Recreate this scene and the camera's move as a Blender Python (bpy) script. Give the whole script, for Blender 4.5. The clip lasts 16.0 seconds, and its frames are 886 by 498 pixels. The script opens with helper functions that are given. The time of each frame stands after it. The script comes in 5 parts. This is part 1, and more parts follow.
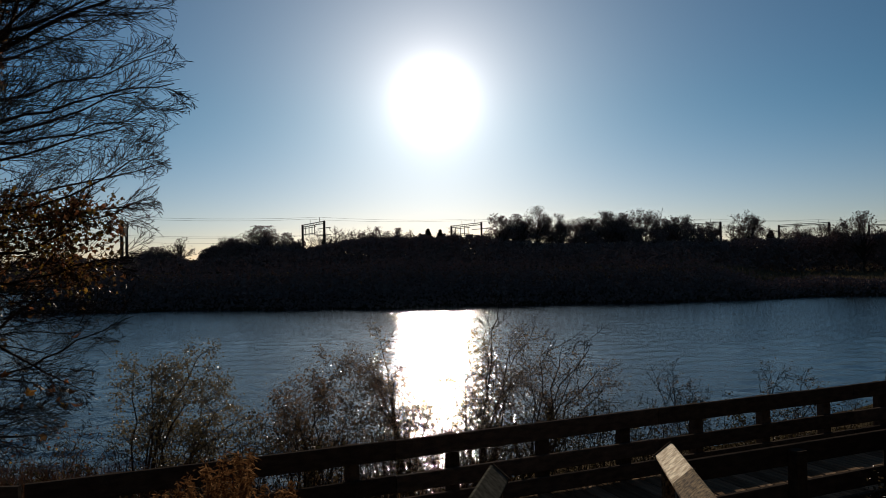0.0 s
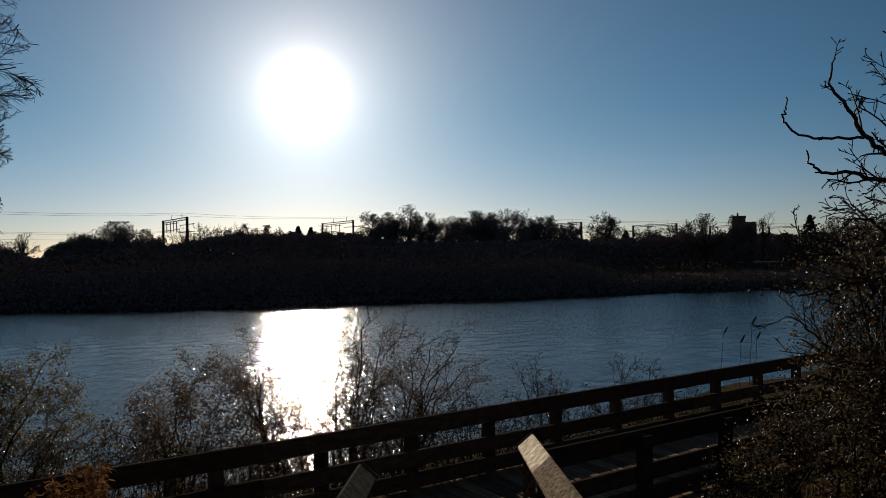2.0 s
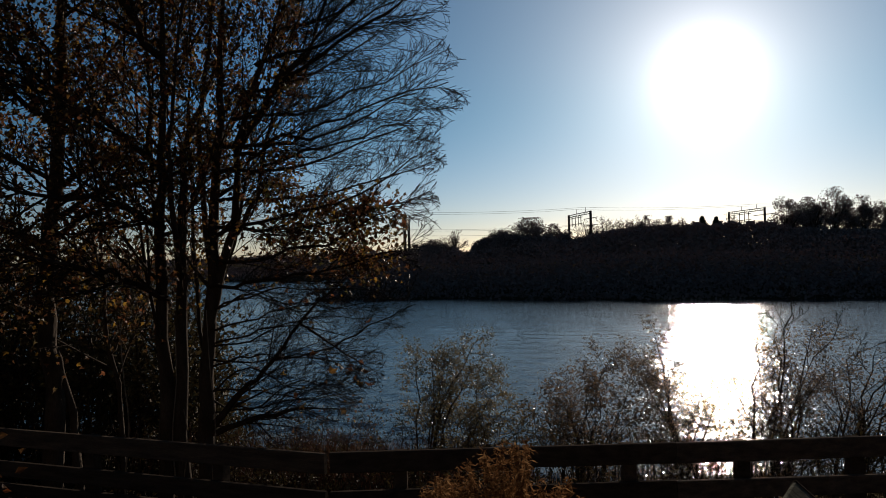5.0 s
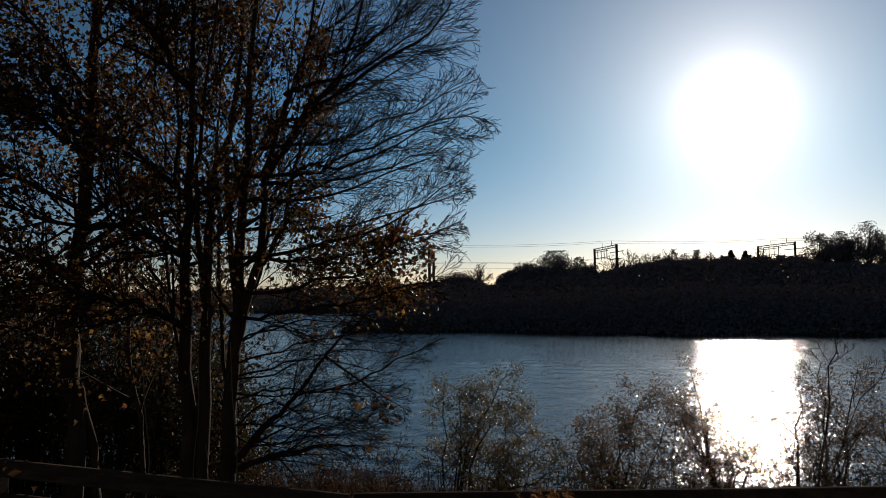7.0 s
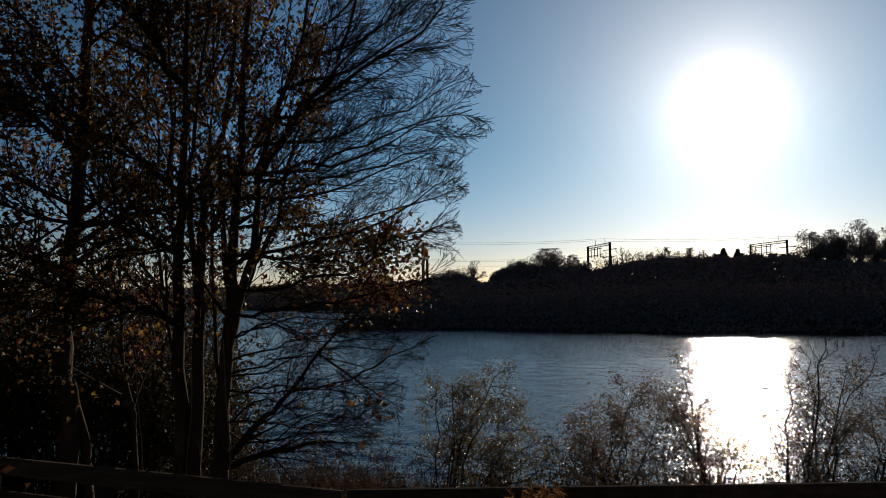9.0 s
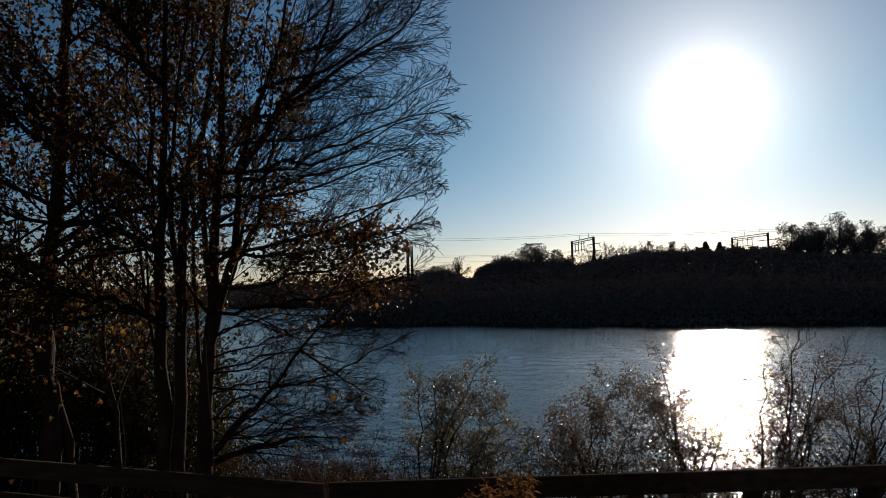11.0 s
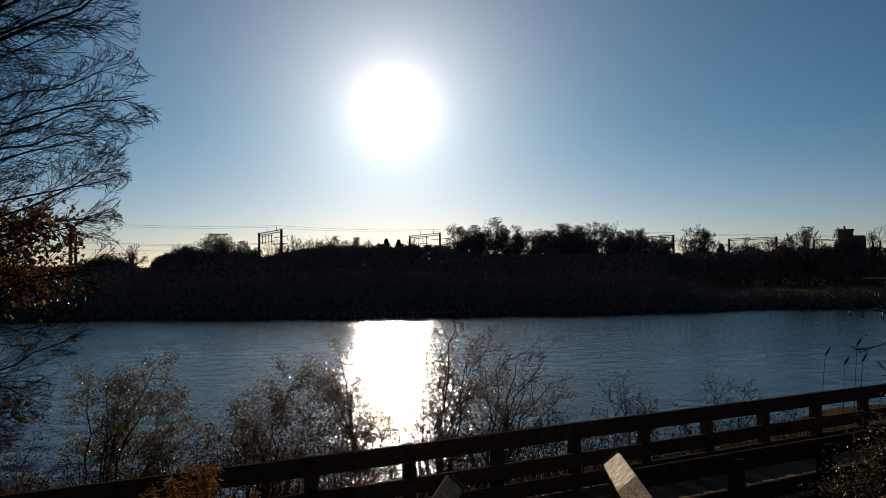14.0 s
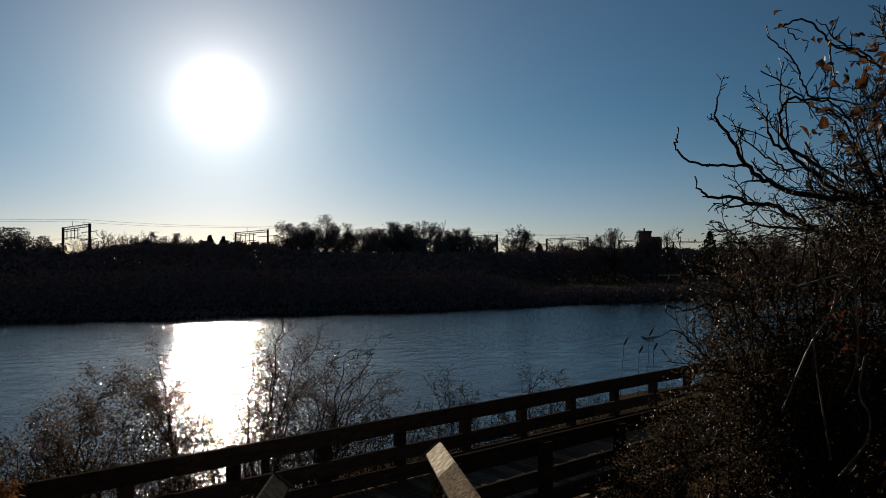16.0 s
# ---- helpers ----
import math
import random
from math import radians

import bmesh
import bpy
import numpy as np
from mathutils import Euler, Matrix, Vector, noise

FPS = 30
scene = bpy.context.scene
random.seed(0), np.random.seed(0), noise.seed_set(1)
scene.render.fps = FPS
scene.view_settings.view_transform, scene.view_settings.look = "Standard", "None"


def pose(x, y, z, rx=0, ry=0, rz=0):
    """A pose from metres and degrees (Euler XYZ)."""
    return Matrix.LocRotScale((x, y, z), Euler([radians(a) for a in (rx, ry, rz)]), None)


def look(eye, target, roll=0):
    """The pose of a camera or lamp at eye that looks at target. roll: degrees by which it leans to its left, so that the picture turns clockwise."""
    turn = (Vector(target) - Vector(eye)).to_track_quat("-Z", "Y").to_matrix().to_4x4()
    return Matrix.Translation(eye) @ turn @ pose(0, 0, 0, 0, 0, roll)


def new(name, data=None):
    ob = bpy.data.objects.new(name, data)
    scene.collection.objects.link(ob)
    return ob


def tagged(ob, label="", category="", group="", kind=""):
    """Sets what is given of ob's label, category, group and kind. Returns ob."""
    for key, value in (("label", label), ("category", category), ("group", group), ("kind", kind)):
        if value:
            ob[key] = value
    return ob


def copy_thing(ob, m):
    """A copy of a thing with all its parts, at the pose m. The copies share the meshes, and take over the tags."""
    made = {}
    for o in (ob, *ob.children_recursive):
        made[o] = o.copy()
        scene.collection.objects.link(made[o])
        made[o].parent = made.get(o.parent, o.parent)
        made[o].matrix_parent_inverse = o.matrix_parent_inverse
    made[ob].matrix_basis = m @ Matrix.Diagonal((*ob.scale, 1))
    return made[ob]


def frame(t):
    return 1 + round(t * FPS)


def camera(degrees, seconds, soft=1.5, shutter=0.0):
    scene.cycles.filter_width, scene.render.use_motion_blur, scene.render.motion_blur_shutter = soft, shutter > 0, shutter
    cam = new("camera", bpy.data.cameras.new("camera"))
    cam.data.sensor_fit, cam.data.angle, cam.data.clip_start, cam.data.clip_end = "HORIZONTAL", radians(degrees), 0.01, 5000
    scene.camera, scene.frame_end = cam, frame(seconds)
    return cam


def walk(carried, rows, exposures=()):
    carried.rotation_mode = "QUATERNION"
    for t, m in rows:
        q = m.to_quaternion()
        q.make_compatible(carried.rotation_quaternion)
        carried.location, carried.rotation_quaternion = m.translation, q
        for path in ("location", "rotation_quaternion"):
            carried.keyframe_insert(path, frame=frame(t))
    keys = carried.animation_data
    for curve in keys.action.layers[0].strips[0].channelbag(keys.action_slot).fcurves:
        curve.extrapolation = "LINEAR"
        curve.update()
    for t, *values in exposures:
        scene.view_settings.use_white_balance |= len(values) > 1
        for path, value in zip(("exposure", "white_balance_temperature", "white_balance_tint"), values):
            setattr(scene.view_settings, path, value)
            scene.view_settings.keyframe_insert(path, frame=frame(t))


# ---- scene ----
# Lake shore at low autumn sun, seen from a ramp above a boardwalk. Water level is z = 0.
cam = camera(64.4, 16.0, soft=0.7)
# seconds, x, y, z, heading to the right, tilt up, lean
PATH = [
    (0, 0.000, 0.000, 4.600, 0.00, 0.53, 1.02), (0.5, 0.007, -0.005, 4.602, 0.13, 0.40, 1.43),
    (1, 0.025, -0.032, 4.603, 5.33, -0.39, 1.20), (1.5, 0.033, -0.060, 4.614, 10.57, -0.13, 1.14),
    (2, 0.011, -0.041, 4.610, 10.40, 0.20, 0.89), (2.5, -0.021, 0.027, 4.588, -1.38, 1.06, 0.53),
    (3, -0.030, 0.025, 4.590, -10.78, 0.78, 0.45), (3.5, -0.040, 0.051, 4.574, -16.01, 0.41, -0.26),
    (4, -0.033, 0.051, 4.583, -19.36, -0.12, 0.60), (6.5, -0.146, 0.267, 4.600, -22.58, 2.11, 1.53),
    (7, -0.162, 0.265, 4.592, -23.39, 2.96, 1.19), (7.5, -0.158, 0.258, 4.588, -23.76, 2.85, 0.77),
    (8, -0.150, 0.238, 4.589, -23.53, 2.41, 0.52), (8.5, -0.161, 0.259, 4.585, -23.06, 2.71, 0.63),
    (9, -0.147, 0.245, 4.593, -22.88, 2.75, 1.11), (11.5, -0.062, 0.154, 4.588, -21.04, 2.35, 1.74),
    (12, -0.046, 0.107, 4.596, -19.67, 2.64, 1.50), (12.5, 0.000, 0.043, 4.580, -17.25, 2.54, 1.44),
    (13, -0.004, 0.038, 4.576, -13.85, 2.43, 1.20), (13.5, 0.029, -0.014, 4.593, -4.19, 1.69, 1.06),
    (14, -0.012, -0.169, 4.644, 3.40, 1.30, 0.47), (14.5, -0.012, -0.214, 4.663, 9.23, 1.17, 0.18),
    (15, -0.008, -0.234, 4.659, 12.74, 1.72, -0.58), (15.5, 0.006, -0.256, 4.656, 18.77, 1.36, 0.69),
    (16, -0.013, -0.283, 4.652, 17.14, 1.03, 0.37)]
walk(cam, [(t, pose(x, y, z, 0, 0, -yaw) @ pose(0, 0, 0, 90 + tilt) @ pose(0, 0, 0, 0, 0, -lean)) for t, x, y, z, yaw, tilt, lean in PATH],
     exposures=[(t, stops + 0.14, 7050, 15) for t, stops in ((0, -0.05), (1.5, -0.1), (3.5, 0.0), (4.5, 0.1), (7, 0.15), (9, 0.15), (12, 0.1), (13.5, -0.05), (14.5, -0.12), (16, -0.19))])
EYE = 4.6

# ---- world and sun ----
SUN_AZ, SUN_EL = -0.5, 12.6            # degrees, clockwise from +y, and above the horizon
SUN_DIR = Vector((math.sin(radians(SUN_AZ)) * math.cos(radians(SUN_EL)), math.cos(radians(SUN_AZ)) * math.cos(radians(SUN_EL)), math.sin(radians(SUN_EL))))


def make_world():
    world = bpy.data.worlds.new("sky")
    scene.world = world
    world.use_nodes = True
    nt = world.node_tree
    bg = nt.nodes["Background"]
    sky = nt.nodes.new("ShaderNodeTexSky")
    sky.sky_type = 'NISHITA'
    sky.sun_disc = False
    sky.sun_elevation = radians(SUN_EL)
    sky.sun_rotation = radians(SUN_AZ)
    sky.air_density, sky.dust_density, sky.ozone_density = 0.75, 0.12, 2.6
    bg.inputs[1].default_value = 0.055
    # bright glow painted into the sky round the sun: hazy air and lens glare
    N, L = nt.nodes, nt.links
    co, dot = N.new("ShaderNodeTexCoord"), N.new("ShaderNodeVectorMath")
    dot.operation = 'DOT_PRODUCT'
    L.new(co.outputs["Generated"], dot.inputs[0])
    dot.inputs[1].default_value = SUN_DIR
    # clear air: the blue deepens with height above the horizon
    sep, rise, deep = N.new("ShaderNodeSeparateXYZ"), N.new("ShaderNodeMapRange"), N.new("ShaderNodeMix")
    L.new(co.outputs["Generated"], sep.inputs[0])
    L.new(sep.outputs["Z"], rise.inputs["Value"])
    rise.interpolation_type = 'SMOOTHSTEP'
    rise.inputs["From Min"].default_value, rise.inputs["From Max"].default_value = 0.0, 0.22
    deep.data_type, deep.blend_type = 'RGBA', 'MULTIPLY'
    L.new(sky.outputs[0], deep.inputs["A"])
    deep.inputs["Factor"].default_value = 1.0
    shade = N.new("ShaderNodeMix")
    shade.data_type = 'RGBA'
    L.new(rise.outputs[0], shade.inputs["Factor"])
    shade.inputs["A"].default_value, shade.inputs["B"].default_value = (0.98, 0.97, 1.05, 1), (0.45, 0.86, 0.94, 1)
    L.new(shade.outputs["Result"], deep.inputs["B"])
    away, dim = N.new("ShaderNodeMapRange"), N.new("ShaderNodeVectorMath")
    away.interpolation_type = 'SMOOTHSTEP'
    away.inputs["From Min"].default_value, away.inputs["From Max"].default_value = 0.5, 0.97
    away.inputs["To Min"].default_value, away.inputs["To Max"].default_value = 0.64, 1.0
    L.new(dot.outputs["Value"], away.inputs["Value"])
    dim.operation = 'SCALE'
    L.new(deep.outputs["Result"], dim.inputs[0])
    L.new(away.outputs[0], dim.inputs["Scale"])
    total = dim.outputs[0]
    def math_node(kind, a, b):
        n = N.new("ShaderNodeMath")
        n.operation = kind
        for k, v in enumerate((a, b)):
            if isinstance(v, float):
                n.inputs[k].default_value = v
            else:
                L.new(v, n.inputs[k])
        return n.outputs[0]

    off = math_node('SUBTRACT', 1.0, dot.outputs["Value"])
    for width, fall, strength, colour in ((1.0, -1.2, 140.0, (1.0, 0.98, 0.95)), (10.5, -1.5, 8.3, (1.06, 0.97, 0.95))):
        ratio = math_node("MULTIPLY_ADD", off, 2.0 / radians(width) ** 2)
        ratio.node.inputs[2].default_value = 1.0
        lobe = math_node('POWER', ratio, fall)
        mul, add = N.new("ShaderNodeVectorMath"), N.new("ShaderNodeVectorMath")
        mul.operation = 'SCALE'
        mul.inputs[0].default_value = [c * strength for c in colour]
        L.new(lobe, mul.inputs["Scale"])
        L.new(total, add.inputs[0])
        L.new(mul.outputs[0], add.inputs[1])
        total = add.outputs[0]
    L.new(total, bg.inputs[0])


make_world()
sun_data = bpy.data.lights.new("sun", 'SUN')
sun_data.energy, sun_data.angle, sun_data.color = 4.0, radians(0.53), (1.0, 0.93, 0.82)
sun = new("sun", sun_data)
sun.matrix_world = look(SUN_DIR * 300, (0, 0, 0))


# ---- materials ----
def material(name, base, rough=0.8, metal=0.0, spots=None, scale=6.0, fine=60.0, bump=0.3, bump_size=0.01, per="", spread=0.3, stretch=None, translucent=0.0, gloss=0.3):
    """Principled surface with two scales of colour variation, fine relief and variation from piece to piece."""
    m = bpy.data.materials.new(name)
    m.use_nodes = True
    nt = m.node_tree
    N, L = nt.nodes, nt.links
    b = N["Principled BSDF"]
    b.inputs["Roughness"].default_value, b.inputs["Metallic"].default_value = rough, metal
    b.inputs["Specular IOR Level"].default_value = gloss
    co = N.new("ShaderNodeTexCoord")
    mp = N.new("ShaderNodeMapping")
    L.new(co.outputs["Object"], mp.inputs[0])
    mp.inputs["Scale"].default_value = stretch or (1, 1, 1)
    n1, n2 = N.new("ShaderNodeTexNoise"), N.new("ShaderNodeTexNoise")
    for n, s in ((n1, scale), (n2, fine)):
        L.new(mp.outputs[0], n.inputs["Vector"])
        n.inputs["Scale"].default_value, n.inputs["Detail"].default_value = s, 4
    second = spots or tuple(v * 0.55 for v in base)
    ramp = N.new("ShaderNodeValToRGB")
    ramp.color_ramp.elements[0].position, ramp.color_ramp.elements[1].position = 0.35, 0.68
    ramp.color_ramp.elements[0].color, ramp.color_ramp.elements[1].color = (*second, 1), (*base, 1)
    L.new(n1.outputs[0], ramp.inputs[0])
    mr = N.new("ShaderNodeMapRange")
    mr.inputs["From Min"].default_value, mr.inputs["From Max"].default_value = 0.25, 0.75
    mr.inputs["To Min"].default_value, mr.inputs["To Max"].default_value = 1 - spread, 1 + spread
    L.new(n2.outputs[0], mr.inputs["Value"])
    mul = N.new("ShaderNodeVectorMath")
    mul.operation = 'SCALE'
    L.new(ramp.outputs[0], mul.inputs[0])
    L.new(mr.outputs[0], mul.inputs["Scale"])
    out = mul.outputs[0]
    if per:
        src = N.new("ShaderNodeObjectInfo") if per == "object" else N.new("ShaderNodeNewGeometry")
        mr2 = N.new("ShaderNodeMapRange")
        mr2.inputs["To Min"].default_value, mr2.inputs["To Max"].default_value = 1 - spread * 1.3, 1 + spread * 1.3
        L.new(src.outputs["Random" if per == "object" else "Random Per Island"], mr2.inputs["Value"])
        mul2 = N.new("ShaderNodeVectorMath")
        mul2.operation = 'SCALE'
        L.new(out, mul2.inputs[0])
        L.new(mr2.outputs[0], mul2.inputs["Scale"])
        out = mul2.outputs[0]
    L.new(out, b.inputs["Base Color"])
    if bump:
        bp = N.new("ShaderNodeBump")
        bp.inputs["Strength"].default_value, bp.inputs["Distance"].default_value = bump, bump_size
        L.new(n2.outputs[0], bp.inputs["Height"])
        L.new(bp.outputs[0], b.inputs["Normal"])
    if translucent:
        tr, mix = N.new("ShaderNodeBsdfTranslucent"), N.new("ShaderNodeMixShader")
        L.new(out, tr.inputs[0])
        mix.inputs[0].default_value = translucent
        L.new(b.outputs[0], mix.inputs[1])
        L.new(tr.outputs[0], mix.inputs[2])
        L.new(mix.outputs[0], N["Material Output"].inputs["Surface"])
    return m


def leaf_material(name, colours, rough=0.45, translucent=0.4, gloss=0.3, spread=0.25):
    """Leaves whose colour goes from leaf to leaf through the given colours."""
    m = material(name, colours[0], rough, per="island", spread=spread, bump=0.0, translucent=translucent, gloss=gloss)
    nt = m.node_tree
    N, L = nt.nodes, nt.links
    ramp = [n for n in N if n.bl_idname == "ShaderNodeValToRGB"][0]
    geo = N.new("ShaderNodeNewGeometry")
    els = ramp.color_ramp.elements
    while len(els) < len(colours):
        els.new(0.5)
    for i, (el, c) in enumerate(zip(els, colours)):
        el.position, el.color = i / max(1, len(colours) - 1), (*c, 1)
    L.new(geo.outputs["Random Per Island"], ramp.inputs[0])
    return m


def water_material():
    m = bpy.data.materials.new("lake_water")
    m.use_nodes = True
    nt = m.node_tree
    N, L = nt.nodes, nt.links
    b = N["Principled BSDF"]
    b.inputs["Base Color"].default_value = (0.012, 0.02, 0.024, 1)
    b.inputs["Roughness"].default_value = 0.06
    b.inputs["IOR"].default_value = 1.333
    co = N.new("ShaderNodeTexCoord")
    heights = []
    for sc, stretch, detail, amount in ((2.6, (1.15, 0.8, 1), 2, 0.17), (8.0, (1.1, 0.9, 1), 3, 0.095)):
        mp, n = N.new("ShaderNodeMapping"), N.new("ShaderNodeTexNoise")
        mp.inputs["Scale"].default_value = stretch
        mp.inputs["Rotation"].default_value = (0, 0, radians(-12))
        L.new(co.outputs["Object"], mp.inputs[0])
        L.new(mp.outputs[0], n.inputs["Vector"])
        n.inputs["Scale"].default_value, n.inputs["Detail"].default_value = sc, detail
        mm = N.new("ShaderNodeMath")
        mm.operation = 'MULTIPLY'
        mm.inputs[1].default_value = amount
        L.new(n.outputs[0], mm.inputs[0])
        heights.append(mm.outputs[0])
    total = heights[0]
    for h in heights[1:]:
        add = N.new("ShaderNodeMath")
        L.new(total, add.inputs[0])
        L.new(h, add.inputs[1])
        total = add.outputs[0]
    # calm and ruffled patches
    n, mr = N.new("ShaderNodeTexNoise"), N.new("ShaderNodeMapRange")
    n.inputs["Scale"].default_value = 0.06
    L.new(co.outputs["Object"], n.inputs["Vector"])
    L.new(n.outputs[0], mr.inputs["Value"])
    mr.inputs["From Min"].default_value, mr.inputs["From Max"].default_value = 0.35, 0.65
    mr.inputs["To Min"].default_value, mr.inputs["To Max"].default_value = 0.55, 1.0
    bp = N.new("ShaderNodeBump")
    bp.inputs["Distance"].default_value = 0.3
    L.new(mr.outputs[0], bp.inputs["Strength"])
    L.new(total, bp.inputs["Height"])
    L.new(bp.outputs[0], b.inputs["Normal"])
    return m


WOOD = material("weathered_wood", (0.085, 0.066, 0.052), 0.9, gloss=0.0, spots=(0.045, 0.036, 0.03), scale=3, fine=26, bump=0.5, bump_size=0.004, per="object", spread=0.25, stretch=(1, 9, 9))
DECK_WOOD = material("grey_deck_wood", (0.3, 0.21, 0.135), 0.9, gloss=0.0, spots=(0.15, 0.105, 0.07), scale=4, fine=30, bump=0.5, bump_size=0.004, per="object", spread=0.3, stretch=(1, 9, 9))
# bleached wood, paled further so the colour carries the sunlight on the right rail
PALE_WOOD = material("pale_sunlit_wood", (0.85, 0.74, 0.54), 0.85, gloss=0.05, spots=(0.36, 0.26, 0.15), scale=22, fine=75, bump=0.8, bump_size=0.005)
BARK = material("bark", (0.07, 0.054, 0.042), 0.9, gloss=0.02, scale=5, fine=45, bump=0.8, bump_size=0.01, stretch=(3, 3, 0.6))
TWIG = material("twig_bark", (0.045, 0.033, 0.026), 0.9, gloss=0.03, scale=9, fine=90, bump=0.2, bump_size=0.003)
GLOSSY_TWIG = material("smooth_dark_twigs", (0.06, 0.046, 0.036), 0.55, gloss=0.12, scale=9, fine=90, bump=0.1, bump_size=0.002)
# paler than the twigs: shine of vines and lit trunk edges as colour
LIT_STEM = material("pale_lit_stem_bark", (0.2, 0.165, 0.125), 0.5, gloss=0.3, scale=12, fine=80, bump=0.3, bump_size=0.003)
GROUND = material("bank_soil_and_dead_grass", (0.07, 0.05, 0.03), 0.95, gloss=0.0, spots=(0.035, 0.03, 0.017), scale=0.6, fine=9, bump=1.0, bump_size=0.06)
STEEL = material("weathered_steel", (0.05, 0.045, 0.04), 0.7, gloss=0.1, scale=2, fine=30, bump=0.1)
WIRE = material("dark_wire", (0.05, 0.05, 0.05), 0.5, metal=0.8, bump=0)
WATER = water_material()
FAR_LEAF = leaf_material("woodland_foliage", [(0.175, 0.125, 0.115), (0.185, 0.13, 0.12), (0.165, 0.12, 0.11), (0.19, 0.13, 0.12)], 0.95, 0.0, 0.0, 0.04)
EVERGREEN = leaf_material("evergreen_needles", [(0.02, 0.035, 0.02), (0.03, 0.045, 0.022)], 0.95, 0.1, 0.0)
MAPLE_LEAF = leaf_material("maple_leaves", [(0.085, 0.042, 0.02), (0.13, 0.05, 0.022), (0.075, 0.05, 0.022), (0.07, 0.035, 0.018), (0.3, 0.17, 0.03), (0.1, 0.04, 0.02), (0.065, 0.06, 0.022), (0.09, 0.05, 0.025), (0.15, 0.055, 0.025), (0.06, 0.035, 0.018)], 0.5, 0.4, 0.12)
ORANGE_LEAF = leaf_material("orange_leaves", [(0.32, 0.09, 0.03), (0.2, 0.06, 0.02), (0.09, 0.05, 0.02), (0.07, 0.03, 0.015)], 0.5, 0.3)
SHRUB_LEAF = leaf_material("shrub_leaves", [(0.14, 0.095, 0.055), (0.16, 0.1, 0.058), (0.085, 0.062, 0.04), (0.18, 0.115, 0.066)], 0.22, 0.4, 0.55)
GREEN_LEAF = leaf_material("yellow_green_leaves", [(0.12, 0.1, 0.045), (0.14, 0.105, 0.048), (0.085, 0.07, 0.034), (0.15, 0.105, 0.052)], 0.36, 0.42, 0.2)
THICKET_LEAF = leaf_material("thicket_leaves", [(0.075, 0.06, 0.03), (0.08, 0.056, 0.03), (0.055, 0.045, 0.024), (0.11, 0.06, 0.03)], 0.5, 0.3, 0.15)
BRUSH_LEAF = leaf_material("brush_leaves", [(0.05, 0.042, 0.02), (0.075, 0.05, 0.022), (0.045, 0.042, 0.02)], 0.7, 0.15, 0.1)
RUSSET_GRASS = leaf_material("russet_weeds", [(0.08, 0.036, 0.022), (0.065, 0.032, 0.02), (0.1, 0.05, 0.03)], 0.8, 0.15, 0.05)
DRY_GRASS = leaf_material("dry_grass", [(0.13, 0.08, 0.035), (0.1, 0.055, 0.025), (0.17, 0.105, 0.05)], 0.8, 0.2, 0.1)
MEADOW = leaf_material("pale_marsh_grass", [(0.17, 0.13, 0.08), (0.13, 0.1, 0.06)], 0.9, 0.2, 0.0)
PLUME = leaf_material("russet_plume", [(0.2, 0.1, 0.042), (0.15, 0.07, 0.03), (0.26, 0.145, 0.065)], 0.9, 0.25, 0.0)


